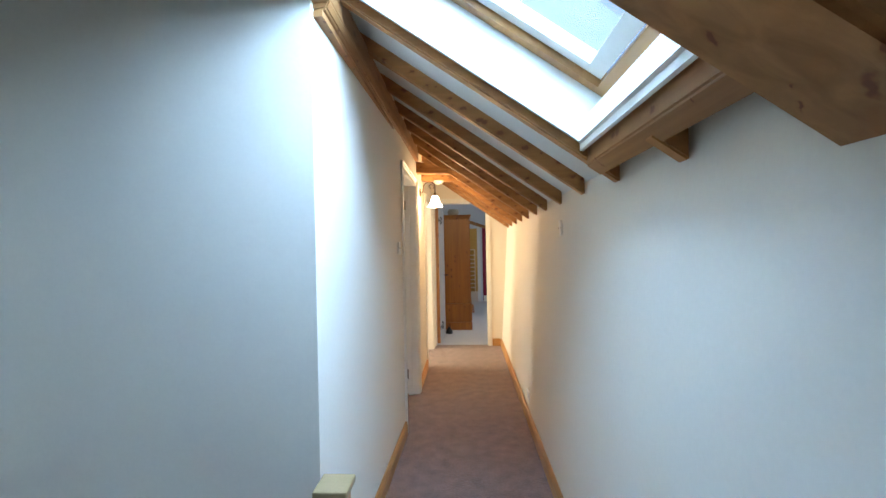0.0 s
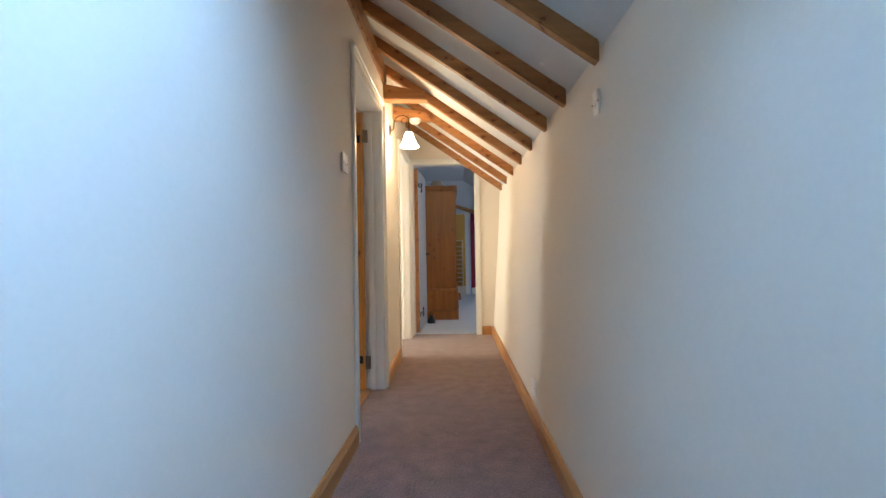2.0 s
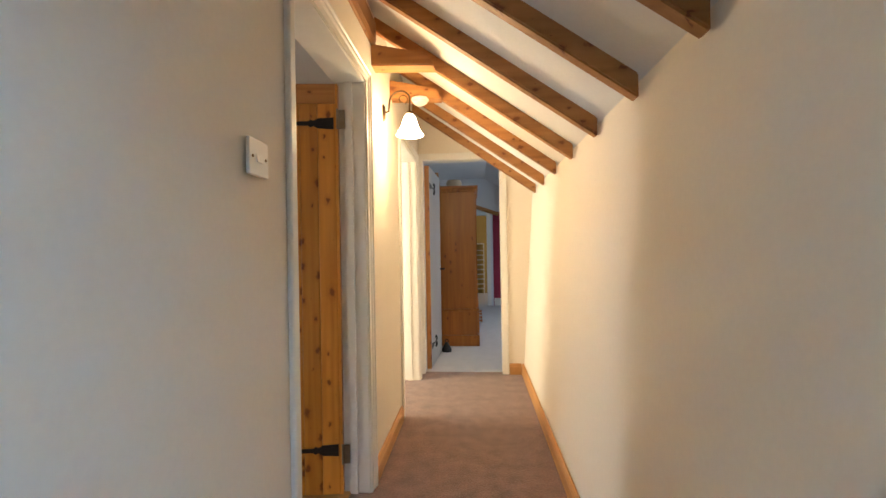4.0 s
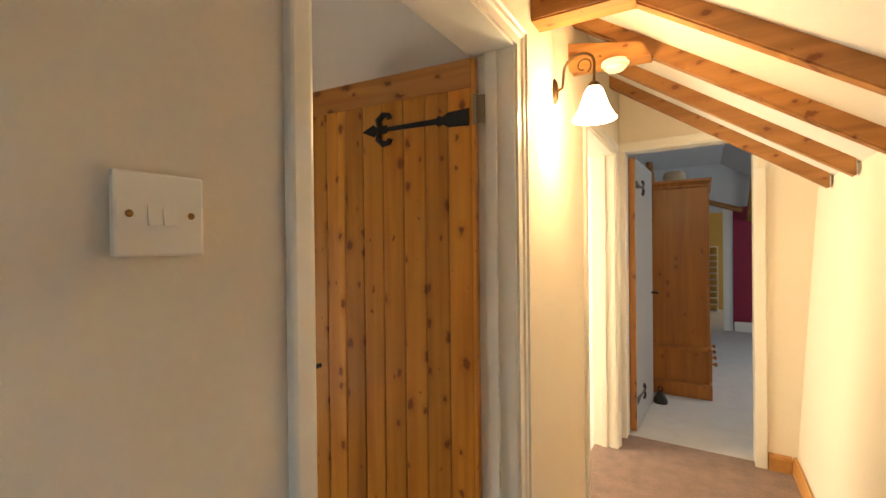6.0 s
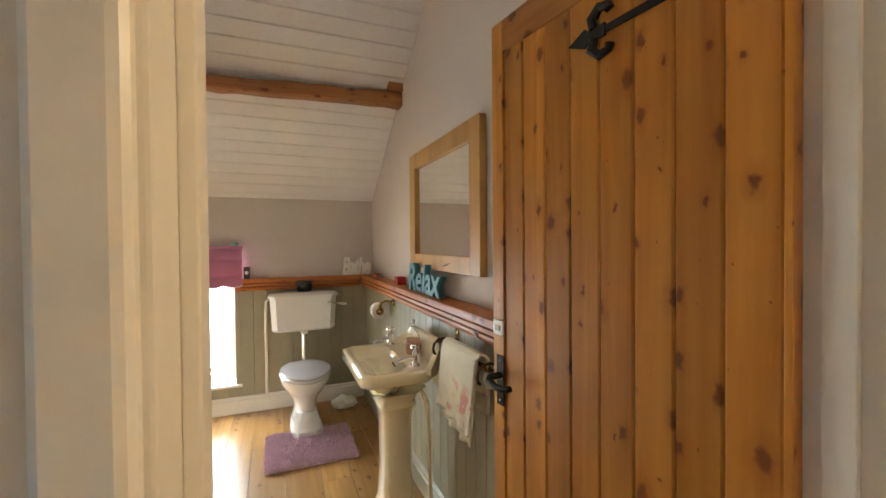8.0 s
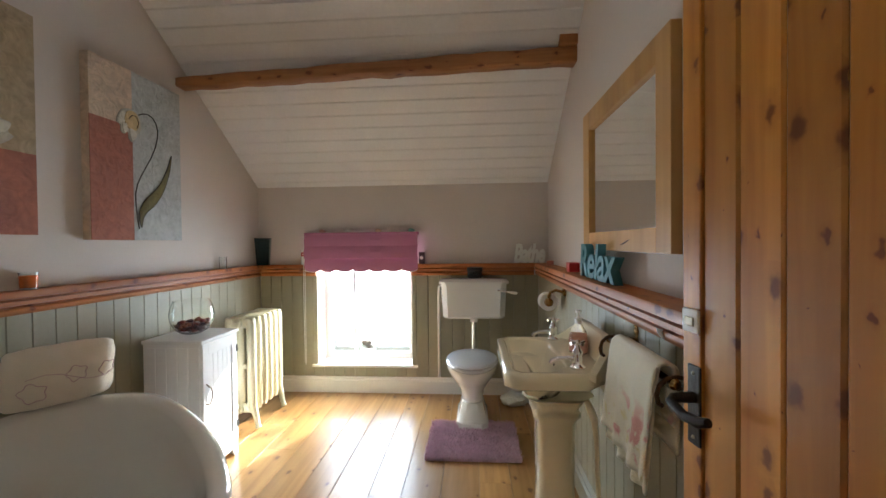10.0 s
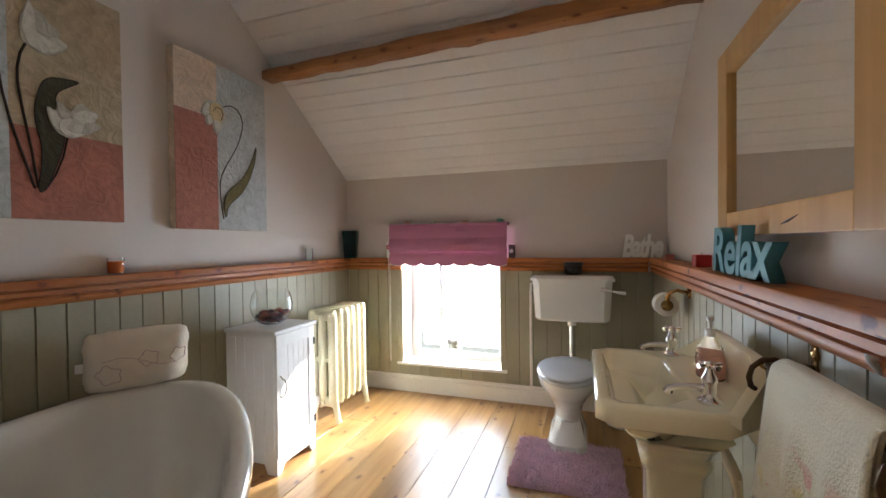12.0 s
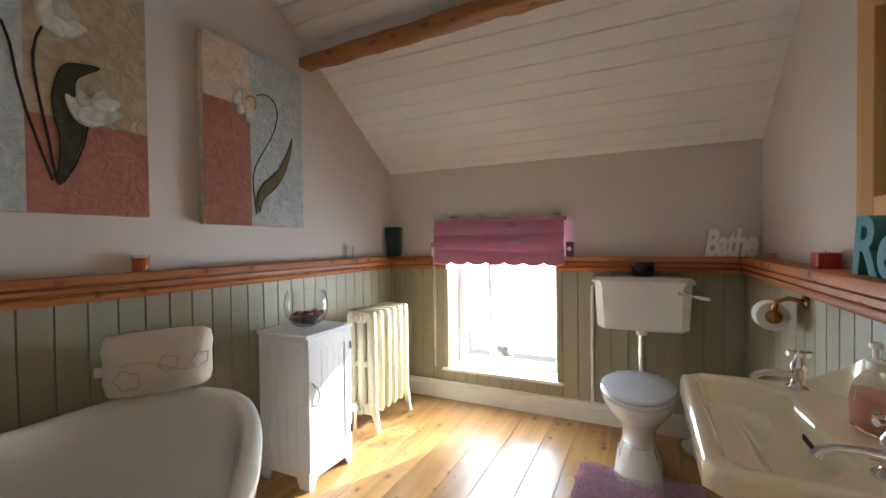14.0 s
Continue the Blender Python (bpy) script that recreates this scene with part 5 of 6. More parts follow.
def section_bm(end=False):
    """One casting in the y-z plane: three broad columns with narrow slots between them, joined at head, waist and foot."""
    b = bmesh.new()
    xc = -0.034
    for c in (-0.0735, 0.0, 0.0735):
        tube(b, [(xc, c, z) for z in (0.105, 0.13, 0.40, 0.69, 0.715)], [0.020, 0.0305, 0.0305, 0.0305, 0.020], 12)
    for z0, z1 in ((0.098, 0.165), (0.385, 0.425), (0.655, 0.728)):
        box(b, xc - 0.022, xc + 0.022, -0.098, 0.098, z0, z1, 0.018, 2)
    if end:
        for s in (-1, 1):
            tube(b, [(xc, s * 0.080, 0.14), (xc, s * 0.098, 0.07), (xc + 0.004, s * 0.112, 0.016), (xc + 0.008, s * 0.120, 0.0)], [0.026, 0.019, 0.016, 0.022], 10)
            lathe(b, [(0.026, -0.004), (0.024, 0.006), (0.012, 0.010), (0.0, 0.011)], 12, (xc + 0.020, s * 0.066, 0.700), 'X')
    return b


for i in range(6):
    o = part("section", section_bm(i in (0, 5)), M_RADPAINT, ra, smooth=True)
    o.location = (-0.074 * i, 0, 0.012)
for z in (0.14, 0.70):
    part("boss", lathe(bmesh.new(), [(0.030, -0.004), (0.030, 0.006), (0.020, 0.010), (0.016, 0.020), (0.0, 0.021)], 18, (-0.002, 0, z), 'X'), M_RADPAINT, ra, smooth=True)
vv = part("valve", tube(bmesh.new(), [(0.01, 0.0, 0.14), (0.045, 0.0, 0.14), (0.05, 0.0, 0.10), (0.05, 0.0, 0.0)], [0.016, 0.016, 0.010, 0.010], 12), M_CHROME, ra, "chrome valve and pipe", smooth=True)
part("valve_wheel", lathe(bmesh.new(), [(0.020, 0.155), (0.022, 0.165), (0.022, 0.185), (0.018, 0.195), (0.0, 0.196)], 16, (0.047, 0.0, 0)), M_PLASTIC, vv, smooth=True)

# roman blind
bl = thing("roman_blind", "mauve pink roman blind with a scalloped hem", "window blind", m=pose(BX + 0.064, 2.5, 1.30))
for k, (z0, z1, off) in enumerate(((-0.105, 0.0, 0.0), (-0.20, -0.095, 0.010), (-0.30, -0.188, 0.0))):
    b = bmesh.new()
    n = 72
    rings = []
    for i in range(n + 1):
        y = -0.463 + 0.926 * i / n
        hem = z0
        if k == 2:
            hem = z0 + 0.020 * abs(math.sin(math.pi * (i / n) * 7)) ** 0.6 * -1 + 0.012
        bulge = 0.022 + 0.003 * noise.noise((y * 4, k, 0))
        rings.append([(off, y, z1), (off + bulge, y, (z0 + z1) / 2), (off + 0.010, y, hem), (off + 0.006, y, hem), (off + bulge - 0.004, y, (z0 + z1) / 2), (off - 0.004, y, z1)])
    loft(b, rings)
    part("fold", b, M_BLIND, bl, smooth=True)
part("head_rail", boxed(-0.055, 0.004, -0.468, 0.468, -0.012, 0.012, 0.003), M_BLIND, bl)
hem = [(0.009, -0.463 + 0.926 * i / 84, -0.288 - 0.020 * abs(math.sin(math.pi * (i / 84) * 7)) ** 0.6) for i in range(85)]
part("hem_piping", tube(bmesh.new(), hem, 0.0028, 5), M_PLASTIC, bl, "pale piped edge", smooth=True)
part("pull_cord", tube(bmesh.new(), [(0.0, -0.475, -0.01), (0.006, -0.476, -0.5), (0.008, -0.470, -1.05), (0.008, -0.462, -1.06), (0.006, -0.462, -0.5), (0.0, -0.466, -0.01)], 0.0022, 6), M_PLASTIC, bl, "white bead cord", smooth=True)

# ornaments standing on the blind's head
for y, c, nm, lab in ((2.175, (0.55, 0.30, 0.25), "pink", "small pink shell-shaped soap"), (2.385, (0.7, 0.68, 0.62), "white", "small white shell-shaped soap"), (2.64, (0.62, 0.42, 0.30), "peach", "small peach shell-shaped soap"), (2.91, (0.20, 0.42, 0.34), "green", "small green shell-shaped soap")):
    b = lathe(bmesh.new(), [(0.012, 0.0), (0.026, 0.004), (0.030, 0.012), (0.022, 0.022), (0.010, 0.027), (0.0, 0.028)], 14)
    for v in b.verts:
        v.co.x *= 0.7
        v.co *= 1 + 0.12 * noise.noise(v.co * 60)
    tagged(finish("soap", b, mat("soap_" + nm, c, rough=0.5, bump=0.2), True), lab + " on the blind head", "soap", "soaps on the blind").matrix_basis = pose(BX + 0.040, y, 1.312)

RT = RAIL_Z1


def tumbler(name, label, m, r, h, material, fill=None, fill_h=0.0, square=False, steps=20):
    t = thing(name, label, "candle" if fill else "glass", m=m)
    st = 4 if square else steps
    b = lathe(bmesh.new(), [(0.0, 0.0), (r * 0.9, 0.0), (r, h), (r - 0.003, h), (r * 0.9 - 0.003, 0.006), (0.0, 0.006)], st)
    part("glass", b, material, t, smooth=not square)
    if fill:
        part("wax", lathe(bmesh.new(), [(r * 0.86, 0.007), (r * 0.90, fill_h), (0.0, fill_h - 0.002)], st), fill, t, smooth=not square)
    return t


M_ORANGE = mat("orange_wax", (0.85, 0.21, 0.02), rough=0.5, bump=0)
M_TEALGLASS = clear_glass("teal_glass", (0.02, 0.22, 0.22), 1.45, 0.15)
tumbler("candle_glass", "orange candle in a small clear glass on the rail", pose(-2.02, BY0 + 0.034, RT), 0.030, 0.068, M_BOWLGLASS, M_ORANGE, 0.055)
tumbler("drinking_glass", "small clear glass on the pine rail", pose(-3.30, BY0 + 0.034, RT), 0.026, 0.085, M_BOWLGLASS)
tv = thing("square_vase", "dark teal square glass vase in the corner", "vase", m=pose(BX + 0.075, BY0 + 0.075, RT, 0, 0, 18))
bm = loft(bmesh.new(), [[(a * s, b * s, z) for a, b in ((-1, -1), (1, -1), (1, 1), (-1, 1))] for s, z in ((0.045, 0.0), (0.058, 0.22), (0.054, 0.22), (0.042, 0.02))])
bmesh.ops.bevel(bm, geom=[e for e in bm.edges if abs(e.verts[0].co.z - e.verts[1].co.z) > 0.1], offset=0.008, segments=3, affect='EDGES')
part("vase", bm, M_TEALGLASS, tv, smooth=True)
mg = thing("mug", "white mug with a red flower on the rail", "mug", m=pose(BX + 0.035, 2.025, RT))
part("cup", lathe(bmesh.new(), [(0.0, 0.0), (0.028, 0.0), (0.031, 0.006), (0.033, 0.125), (0.030, 0.125), (0.028, 0.01), (0.0, 0.008)], 22), M_CERAMIC, mg, smooth=True)
b = bmesh.new()
for a in range(5):
    bmesh.ops.create_icosphere(b, subdivisions=1, radius=0.009, matrix=Matrix.Translation((0.030, 0.010 * math.cos(a * 1.257) - 0.005, 0.085 + 0.012 * math.sin(a * 1.257))) @ Matrix.Diagonal((0.5, 1, 1, 1)))
part("flower_print", b, mat("red_print", (0.5, 0.03, 0.03), rough=0.4, bump=0), mg, "red flower")
pf = thing("photo_tin", "small dark tin with a pale oval on the rail", "tin", m=pose(BX + 0.035, 2.992, RT))
part("tin", boxed(-0.02, 0.02, -0.022, 0.022, 0, 0.095, 0.004), mat("dark_tin", (0.06, 0.04, 0.04), rough=0.4, metal=0.2), pf)
part("oval", lathe(bmesh.new(), [(0.014, 0.020), (0.013, 0.022), (0.0, 0.022)], 16, (0, 0, 0.05), 'X'), M_WOODWHITE, pf)
bt = thing("black_tin", "round black tin on the cistern lid", "tin", m=pose(-3.74, 3.415, 0.944))
part("tin", lathe(bmesh.new(), [(0.055, 0.0), (0.058, 0.004), (0.058, 0.055), (0.054, 0.058)], 26), mat("black_gloss", (0.012, 0.012, 0.016), rough=0.25, bump=0), bt, smooth=True)
part("lid", lathe(bmesh.new(), [(0.060, 0.056), (0.061, 0.078), (0.056, 0.083), (0.0, 0.083)], 26), mat("black_lid", (0.012, 0.012, 0.016), rough=0.3, bump=0), bt, smooth=True)
rc = thing("red_candle", "short square red candle on the ledge", "candle", m=pose(-2.845, 3.955, RT))
part("wax", boxed(-0.034, 0.034, -0.03, 0.03, 0, 0.052, 0.005), mat("red_wax", (0.45, 0.015, 0.012), rough=0.4, bump=0.05), rc)
part("wick", boxed(-0.001, 0.001, -0.001, 0.001, 0.052, 0.060), M_IRON, rc)
for i, (x, y, c) in enumerate(((-3.50, 3.95, (0.45, 0.16, 0.11)), (-3.57, 3.96, (0.55, 0.33, 0.25)))):
    t = thing("tealight", "small terracotta tealight on the ledge corner", "candle", "tealights", pose(x, y, RT))
    part("cup", lathe(bmesh.new(), [(0.022, 0.0), (0.026, 0.03), (0.023, 0.03), (0.020, 0.008), (0.0, 0.008)], 16), mat("tealight_cup", c, rough=0.5), t, smooth=True)


def letters(name, text, label, m, size, depth, material, width, shear=0.25, bold=0.004, space=0.86):
    cv = bpy.data.curves.new(name, 'FONT')
    cv.body, cv.size, cv.extrude, cv.shear, cv.offset, cv.bevel_depth, cv.space_character = text, size, depth, shear, bold, 0.0015, space
    cv.resolution_u = 4
    tmp = bpy.data.objects.new(name, cv)
    scene.collection.objects.link(tmp)
    dg = bpy.context.evaluated_depsgraph_get()
    me = bpy.data.meshes.new_from_object(tmp.evaluated_get(dg))
    bpy.data.objects.remove(tmp)
    low = min(v.co.y for v in me.vertices)
    x_lo, x_hi = min(v.co.x for v in me.vertices), max(v.co.x for v in me.vertices)
    for v in me.vertices:
        v.co.x = (v.co.x - x_lo) * width / (x_hi - x_lo)
        v.co.y -= low
    me.materials.clear()
    me.materials.append(material)
    ob = new(name, me)
    ob.matrix_basis = m
    return tagged(ob, label, "sign")


letters("relax_sign", "Relax", "free-standing teal wooden letters reading Relax", pose(-2.545, 3.935, RT + 0.002, 90, 0, 0), 0.208, 0.016, M_TEAL, 0.50, 0.16, 0.0035, 0.97)
letters("bathe_sign", "Bathe", "free-standing white wooden letters reading Bathe", pose(BX + 0.045, 3.725, RT + 0.002, 90, 0, 90), 0.20, 0.012, M_WOODWHITE, 0.245, bold=0.006, space=0.92)

# mirror
mi = thing("wall_mirror", "rectangular mirror in a wide pale pine frame", "mirror", m=pose(0, 0, 0))
X0, X1, Z0, Z1, FW, FB = -2.662, -1.725, 1.180, 1.845, 0.100, 0.080
for a, b, c, d in ((X0, X0 + FW, Z0, Z1), (X1 - FW, X1, Z0, Z1)):
    part("frame_stile", boxed(a, b, 3.966, BY1 - 0.001, c, d, 0.003), M_LIGHTPINE, mi)
for c, d in ((Z0, Z0 + FB), (Z1 - FW + 0.012, Z1)):
    part("frame_rail", boxed(X0 + FW, X1 - FW, 3.966, BY1 - 0.001, c, d, 0.003), M_LIGHTPINE, mi)
m_ = bpy.data.materials.new("mirror_silver")
m_.use_nodes = True
m_.node_tree.nodes["Principled BSDF"].inputs["Metallic"].default_value = 1.0
m_.node_tree.nodes["Principled BSDF"].inputs["Roughness"].default_value = 0.01
m_.node_tree.nodes["Principled BSDF"].inputs["Base Color"].default_value = (0.86, 0.88, 0.87, 1)
part("mirror_glass", boxed(X0 + FW - 0.003, X1 - FW + 0.003, 3.982, BY1 - 0.002, Z0 + FB - 0.003, Z1 - FW + 0.015), m_, mi)
part("knot_mark", tube(bmesh.new(), [(-2.13, 3.9655, 1.205), (-2.09, 3.965, 1.212), (-2.04, 3.965, 1.224)], [0.001, 0.003, 0.001], 6), M_IRON, mi)

# towel rail with towel
tr = thing("towel_holder", "scrolled bronze towel rail below the ledge", "towel rail", m=pose(0, 0, 0))
BAR_Z, BAR_Y = 0.908, PB - 0.080
for x in (-1.845, -1.440):
    # upper scroll: from the wall over the bar and curling down in front; lower scroll: a curl back under it
    up = [(x, PB - 0.002, 0.907), (x, PB - 0.035, 0.912), (x, PB - 0.068, 0.920), (x, PB - 0.092, 0.916), (x, PB - 0.108, 0.901), (x, PB - 0.114, 0.880), (x, PB - 0.110, 0.862), (x, PB - 0.101, 0.856)]
    b = tube(bmesh.new(), up, [0.006, 0.0045, 0.005, 0.0055, 0.0055, 0.0055, 0.006, 0.005], 8)
    low_ = [(x, PB - 0.002, 0.862), (x, PB - 0.035, 0.854), (x, PB - 0.056, 0.860), (x, PB - 0.070, 0.876), (x, PB - 0.068, 0.893), (x, PB - 0.052, 0.898), (x, PB - 0.043, 0.887), (x, PB - 0.050, 0.878)]
    tube(b, low_, [0.005, 0.0042, 0.004, 0.004, 0.0036, 0.0036, 0.004, 0.005], 8)
    tube(b, [(x, PB - 0.010, 0.902), (x, PB - 0.022, 0.884), (x, PB - 0.012, 0.866)], [0.005, 0.004, 0.005], 8)
    br = part("bracket", b, M_BRONZE, tr, smooth=True)
    b = boxed(x - 0.010, x + 0.010, PB - 0.005, PB, 0.860, 0.962, 0.002)
    for z, r in ((0.872, 0.013), (0.903, 0.014), (0.934, 0.014), (0.958, 0.012)):
        lathe(b, [(r, 0.0), (r, -0.005), (r * 0.6, -0.008), (0.0, -0.009)], 12, (x, PB, z), 'Y')
    part("wall_plate", b, M_BRASS, br, "pierced brass wall plate", smooth=True)
    part("finial", lathe(bmesh.new(), [(0.006, -0.012), (0.012, -0.006), (0.013, 0.002), (0.008, 0.010), (0.0, 0.012)], 14, (x + (0.012 if x > -1.6 else -0.012), BAR_Y, BAR_Z), 'X'), M_BRASS, br, smooth=True)
part("bar", tube(bmesh.new(), [(-1.852, BAR_Y, BAR_Z), (-1.433, BAR_Y, BAR_Z)], 0.008, 10), M_BRONZE, tr, smooth=True)
hk = thing("hook", "small white ceramic hook on the boarding", "hook", m=pose(-1.62, PB, 0.97))
part("hook", tube(bmesh.new(), [(0, -0.001, 0.0), (0, -0.02, -0.002), (0, -0.03, 0.012), (0, -0.028, 0.02)], [0.010, 0.007, 0.006, 0.010], 10), M_CERAMIC, hk, smooth=True)


def draped(x0, x1, front, back, seed, t=0.012, top=0.918, yb=0.0):
    """Cloth folded over the bar: rows run from the front hem over the bar to the back hem."""
    b = bmesh.new()
    yc = BAR_Y
    path = []
    n = 16
    for i in range(n):
        path.append((yc - 0.024 - 0.012 * (1 - i / n), front + (top - 0.01 - front) * i / n))
    for a in range(0, 181, 20):
        path.append((yc - 0.022 * math.cos(radians(a)), top - 0.004 + 0.022 * math.sin(radians(a))))
    for i in range(1, 9):
        path.append((yc + 0.024, top - 0.01 - (top - 0.01 - back) * i / 8))
    cols = 22
    rings = []
    for k, (y, z) in enumerate(path):
        hang = max(0.0, (top - z) / (top - front))
        row, rowb = [], []
        for c in range(cols + 1):
            u = c / cols
            wob = 0.016 * math.sin(u * 9 + seed) * hang + 0.006 * math.sin(u * 23 + seed * 2) * hang
            xx = x0 + (x1 - x0) * u + 0.012 * hang * math.sin(3 * u + seed)
            zz = z - (0.02 * u * hang if k < n else 0)
            row.append((xx, y - abs(wob) * (1 if k < n else 0) - yb, zz))
            rowb.append((xx, y + t * 0.35 - abs(wob) * (1 if k < n else 0) - yb, zz + t * 0.3))
        rings.append(row + rowb[::-1])
    loft(b, rings)
    return b


def floral_cloth(name, base, print_, leafy, z_top):
    """Towelling with faded printed flowers below a height."""
    m = mat(name, base, rough=1.0, var=0.06, scale=14, fine=220, bump=0.7, sheen=0.4)
    n, l = m.node_tree.nodes, m.node_tree.links
    bsdf = n["Principled BSDF"]
    old = bsdf.inputs["Base Color"].links[0].from_socket
    tc = n.new("ShaderNodeTexCoord")
    xyz = n.new("ShaderNodeSeparateXYZ")
    l.new(tc.outputs["Object"], xyz.inputs[0])
    band = n.new("ShaderNodeMapRange")
    band.inputs[1].default_value, band.inputs[2].default_value = z_top, z_top - 0.05
    l.new(xyz.outputs[2], band.inputs[0])
    col = old
    for scale, seed, lo, c in ((17.0, 3.0, 0.55, print_), (30.0, 9.0, 0.60, leafy)):
        mp = n.new("ShaderNodeMapping")
        mp.inputs["Location"].default_value = (seed, seed, seed)
        l.new(tc.outputs["Object"], mp.inputs[0])
        nz = n.new("ShaderNodeTexNoise")
        nz.inputs["Scale"].default_value = scale
        nz.inputs["Distortion"].default_value = 0.8
        l.new(mp.outputs[0], nz.inputs[0])
        r = n.new("ShaderNodeMapRange")
        r.inputs[1].default_value, r.inputs[2].default_value = lo, lo + 0.10
        l.new(nz.outputs[0], r.inputs[0])
        k = n.new("ShaderNodeMath")
        k.operation = 'MULTIPLY'
        l.new(r.outputs[0], k.inputs[0])
        l.new(band.outputs[0], k.inputs[1])
        mx = n.new("ShaderNodeMix")
        mx.data_type = 'RGBA'
        l.new(k.outputs[0], mx.inputs[0])
        l.new(col, mx.inputs[6])
        mx.inputs[7].default_value = (*c, 1)
        col = mx.outputs[2]
    l.new(col, bsdf.inputs["Base Color"])
    return m


tw = thing("towel", "cream towel with faded pink printed flowers on the rail", "towel")
part("cloth", draped(-1.735, -1.462, 0.655, 0.73, 1.3, top=0.922), M_TOWEL, tw, smooth="all")
part("printed_layer", draped(-1.745, -1.452, 0.692, 0.80, 1.3, top=0.926, yb=0.012), floral_cloth("floral_towelling", (0.95, 0.92, 0.76), (0.80, 0.42, 0.38), (0.86, 0.80, 0.50), 0.845), tw, "faded pink flowers near the hem", smooth="all")
bs = thing("ceramic_holder", "white ceramic toothbrush holder on the boarding", "holder", m=pose(-1.46, PB - 0.005, 0.86))
part("bowl", lathe(bmesh.new(), [(0.0, -0.03), (0.03, -0.025), (0.04, 0.0), (0.036, 0.03), (0.032, 0.03), (0.034, 0.0), (0.0, -0.02)], 18, (0, -0.04, 0)), M_CERAMIC, bs, smooth=True)

# toilet roll holder
tp = thing("toilet_roll_holder", "brass toilet roll holder with a white roll", "toilet roll", m=pose(-2.93, PB, 0.90))
part("wall_rose", lathe(bmesh.new(), [(0.026, 0.0), (0.024, -0.008), (0.012, -0.014), (0.0, -0.015)], 18, (0.05, 0, 0.035), 'Y'), M_BRASS, tp, smooth=True)
part("arm", tube(bmesh.new(), [(0.05, -0.01, 0.035), (0.045, -0.05, 0.045), (0.02, -0.075, 0.03), (0.0, -0.08, 0.0)], [0.008, 0.008, 0.008, 0.012], 10), M_BRASS, tp, smooth=True)
part("roll", lathe(bmesh.new(), [(0.020, -0.036), (0.050, -0.036), (0.052, -0.032), (0.052, 0.032), (0.050, 0.036), (0.020, 0.036)], 28, (-0.045, -0.08, -0.03), 'X'), M_PLASTIC, tp, "white paper roll", smooth=True)
part("end_cap", lathe(bmesh.new(), [(0.026, 0.0), (0.024, 0.012), (0.010, 0.02), (0.0, 0.022)], 18, (-0.002, -0.08, -0.03), 'X'), M_BRASS, tp, smooth=True)

# canvases
M_CANV = {}
for nm, c in (("ochre", (0.46, 0.36, 0.23)), ("rose", (0.38, 0.145, 0.098)), ("blue_grey", (0.48, 0.50, 0.49)), ("petal", (0.66, 0.63, 0.55)), ("petal_shade", (0.50, 0.47, 0.40)), ("leaf", (0.05, 0.045, 0.02)), ("olive", (0.15, 0.12, 0.04)), ("stem", (0.03, 0.02, 0.015)), ("cream", (0.64, 0.50, 0.38)), ("yellow", (0.60, 0.46, 0.24))):
    M_CANV[nm] = mat("canvas_" + nm, c, rough=0.85, var=0.26, scale=9, fine=17, bump=0.5)
    for nd in M_CANV[nm].node_tree.nodes:       # crinkled tissue relief
        if nd.bl_idname == "ShaderNodeBump":
            nd.inputs["Distance"].default_value = 0.02
        if nd.bl_idname == "ShaderNodeTexNoise":
            nd.inputs["Distortion"].default_value = 2.2
            nd.inputs["Detail"].default_value = 6
FY = BY0 + 0.045


def relief(parent, name, pts, m, depth=0.003, y=FY):
    b = bmesh.new()
    if name == "leaf":
        pts = [(p.x, p.y) for p in closed_curve(pts, 60)]
    prism(b, pts, y, y + depth, 'Y')
    return part(name, b, M_CANV[m], parent)


def stem(parent, pts, r=0.004):
    return part("stem", tube(bmesh.new(), [(x, FY + 0.001, z) for x, z in pts], r, 6), M_CANV["stem"], parent, smooth=True)


def canvas(name, label, x0, x1, z0, z1):
    c = thing(name, label, "painting")
    part("stretcher", boxed(x0, x1, BY0 + 0.001, FY - 0.003, z0, z1, 0.003), M_CANV["cream"], c)
    return c


def bloom(parent, outline, folds, m, shade, y=FY):
    """A flower in relief: a smooth outline with petals lying over it."""
    b = prism(bmesh.new(), [(p.x, p.y) for p in closed_curve(outline, 48)], y, y + 0.004, 'Y')
    part("petal", b, M_CANV[shade], parent)
    for k, f in enumerate(folds):
        b = prism(bmesh.new(), [(p.x, p.y) for p in closed_curve(f, 32)], y + 0.003, y + 0.0062 + 0.0009 * k, 'Y')
        part("petal", b, M_CANV[m[k % len(m)]], parent)


def outlined_leaf(parent, pts, m):
    relief(parent, "leaf", pts, m, 0.004)
    edge = [(p.x, FY + 0.003, p.y) for p in closed_curve(pts, 60)]
    part("leaf_edge", tube(bmesh.new(), edge, 0.0022, 6, True), M_CANV["stem"], parent, smooth=True)


# tall canvas beside the beam: cream over rose, blue-grey strip, one drooping flower
p2 = canvas("tulip_canvas", "canvas with one drooping cream tulip on colour blocks", -2.877, -2.286, 1.25, 2.118)
SPL = -2.528
part("paint_field", boxed(SPL, -2.286, FY - 0.003, FY, 1.832, 2.118), M_CANV["cream"], p2)
part("paint_field", boxed(SPL, -2.286, FY - 0.003, FY, 1.25, 1.832), M_CANV["rose"], p2)
part("paint_field", boxed(-2.877, SPL, FY - 0.003, FY, 1.25, 2.118), M_CANV["blue_grey"], p2)
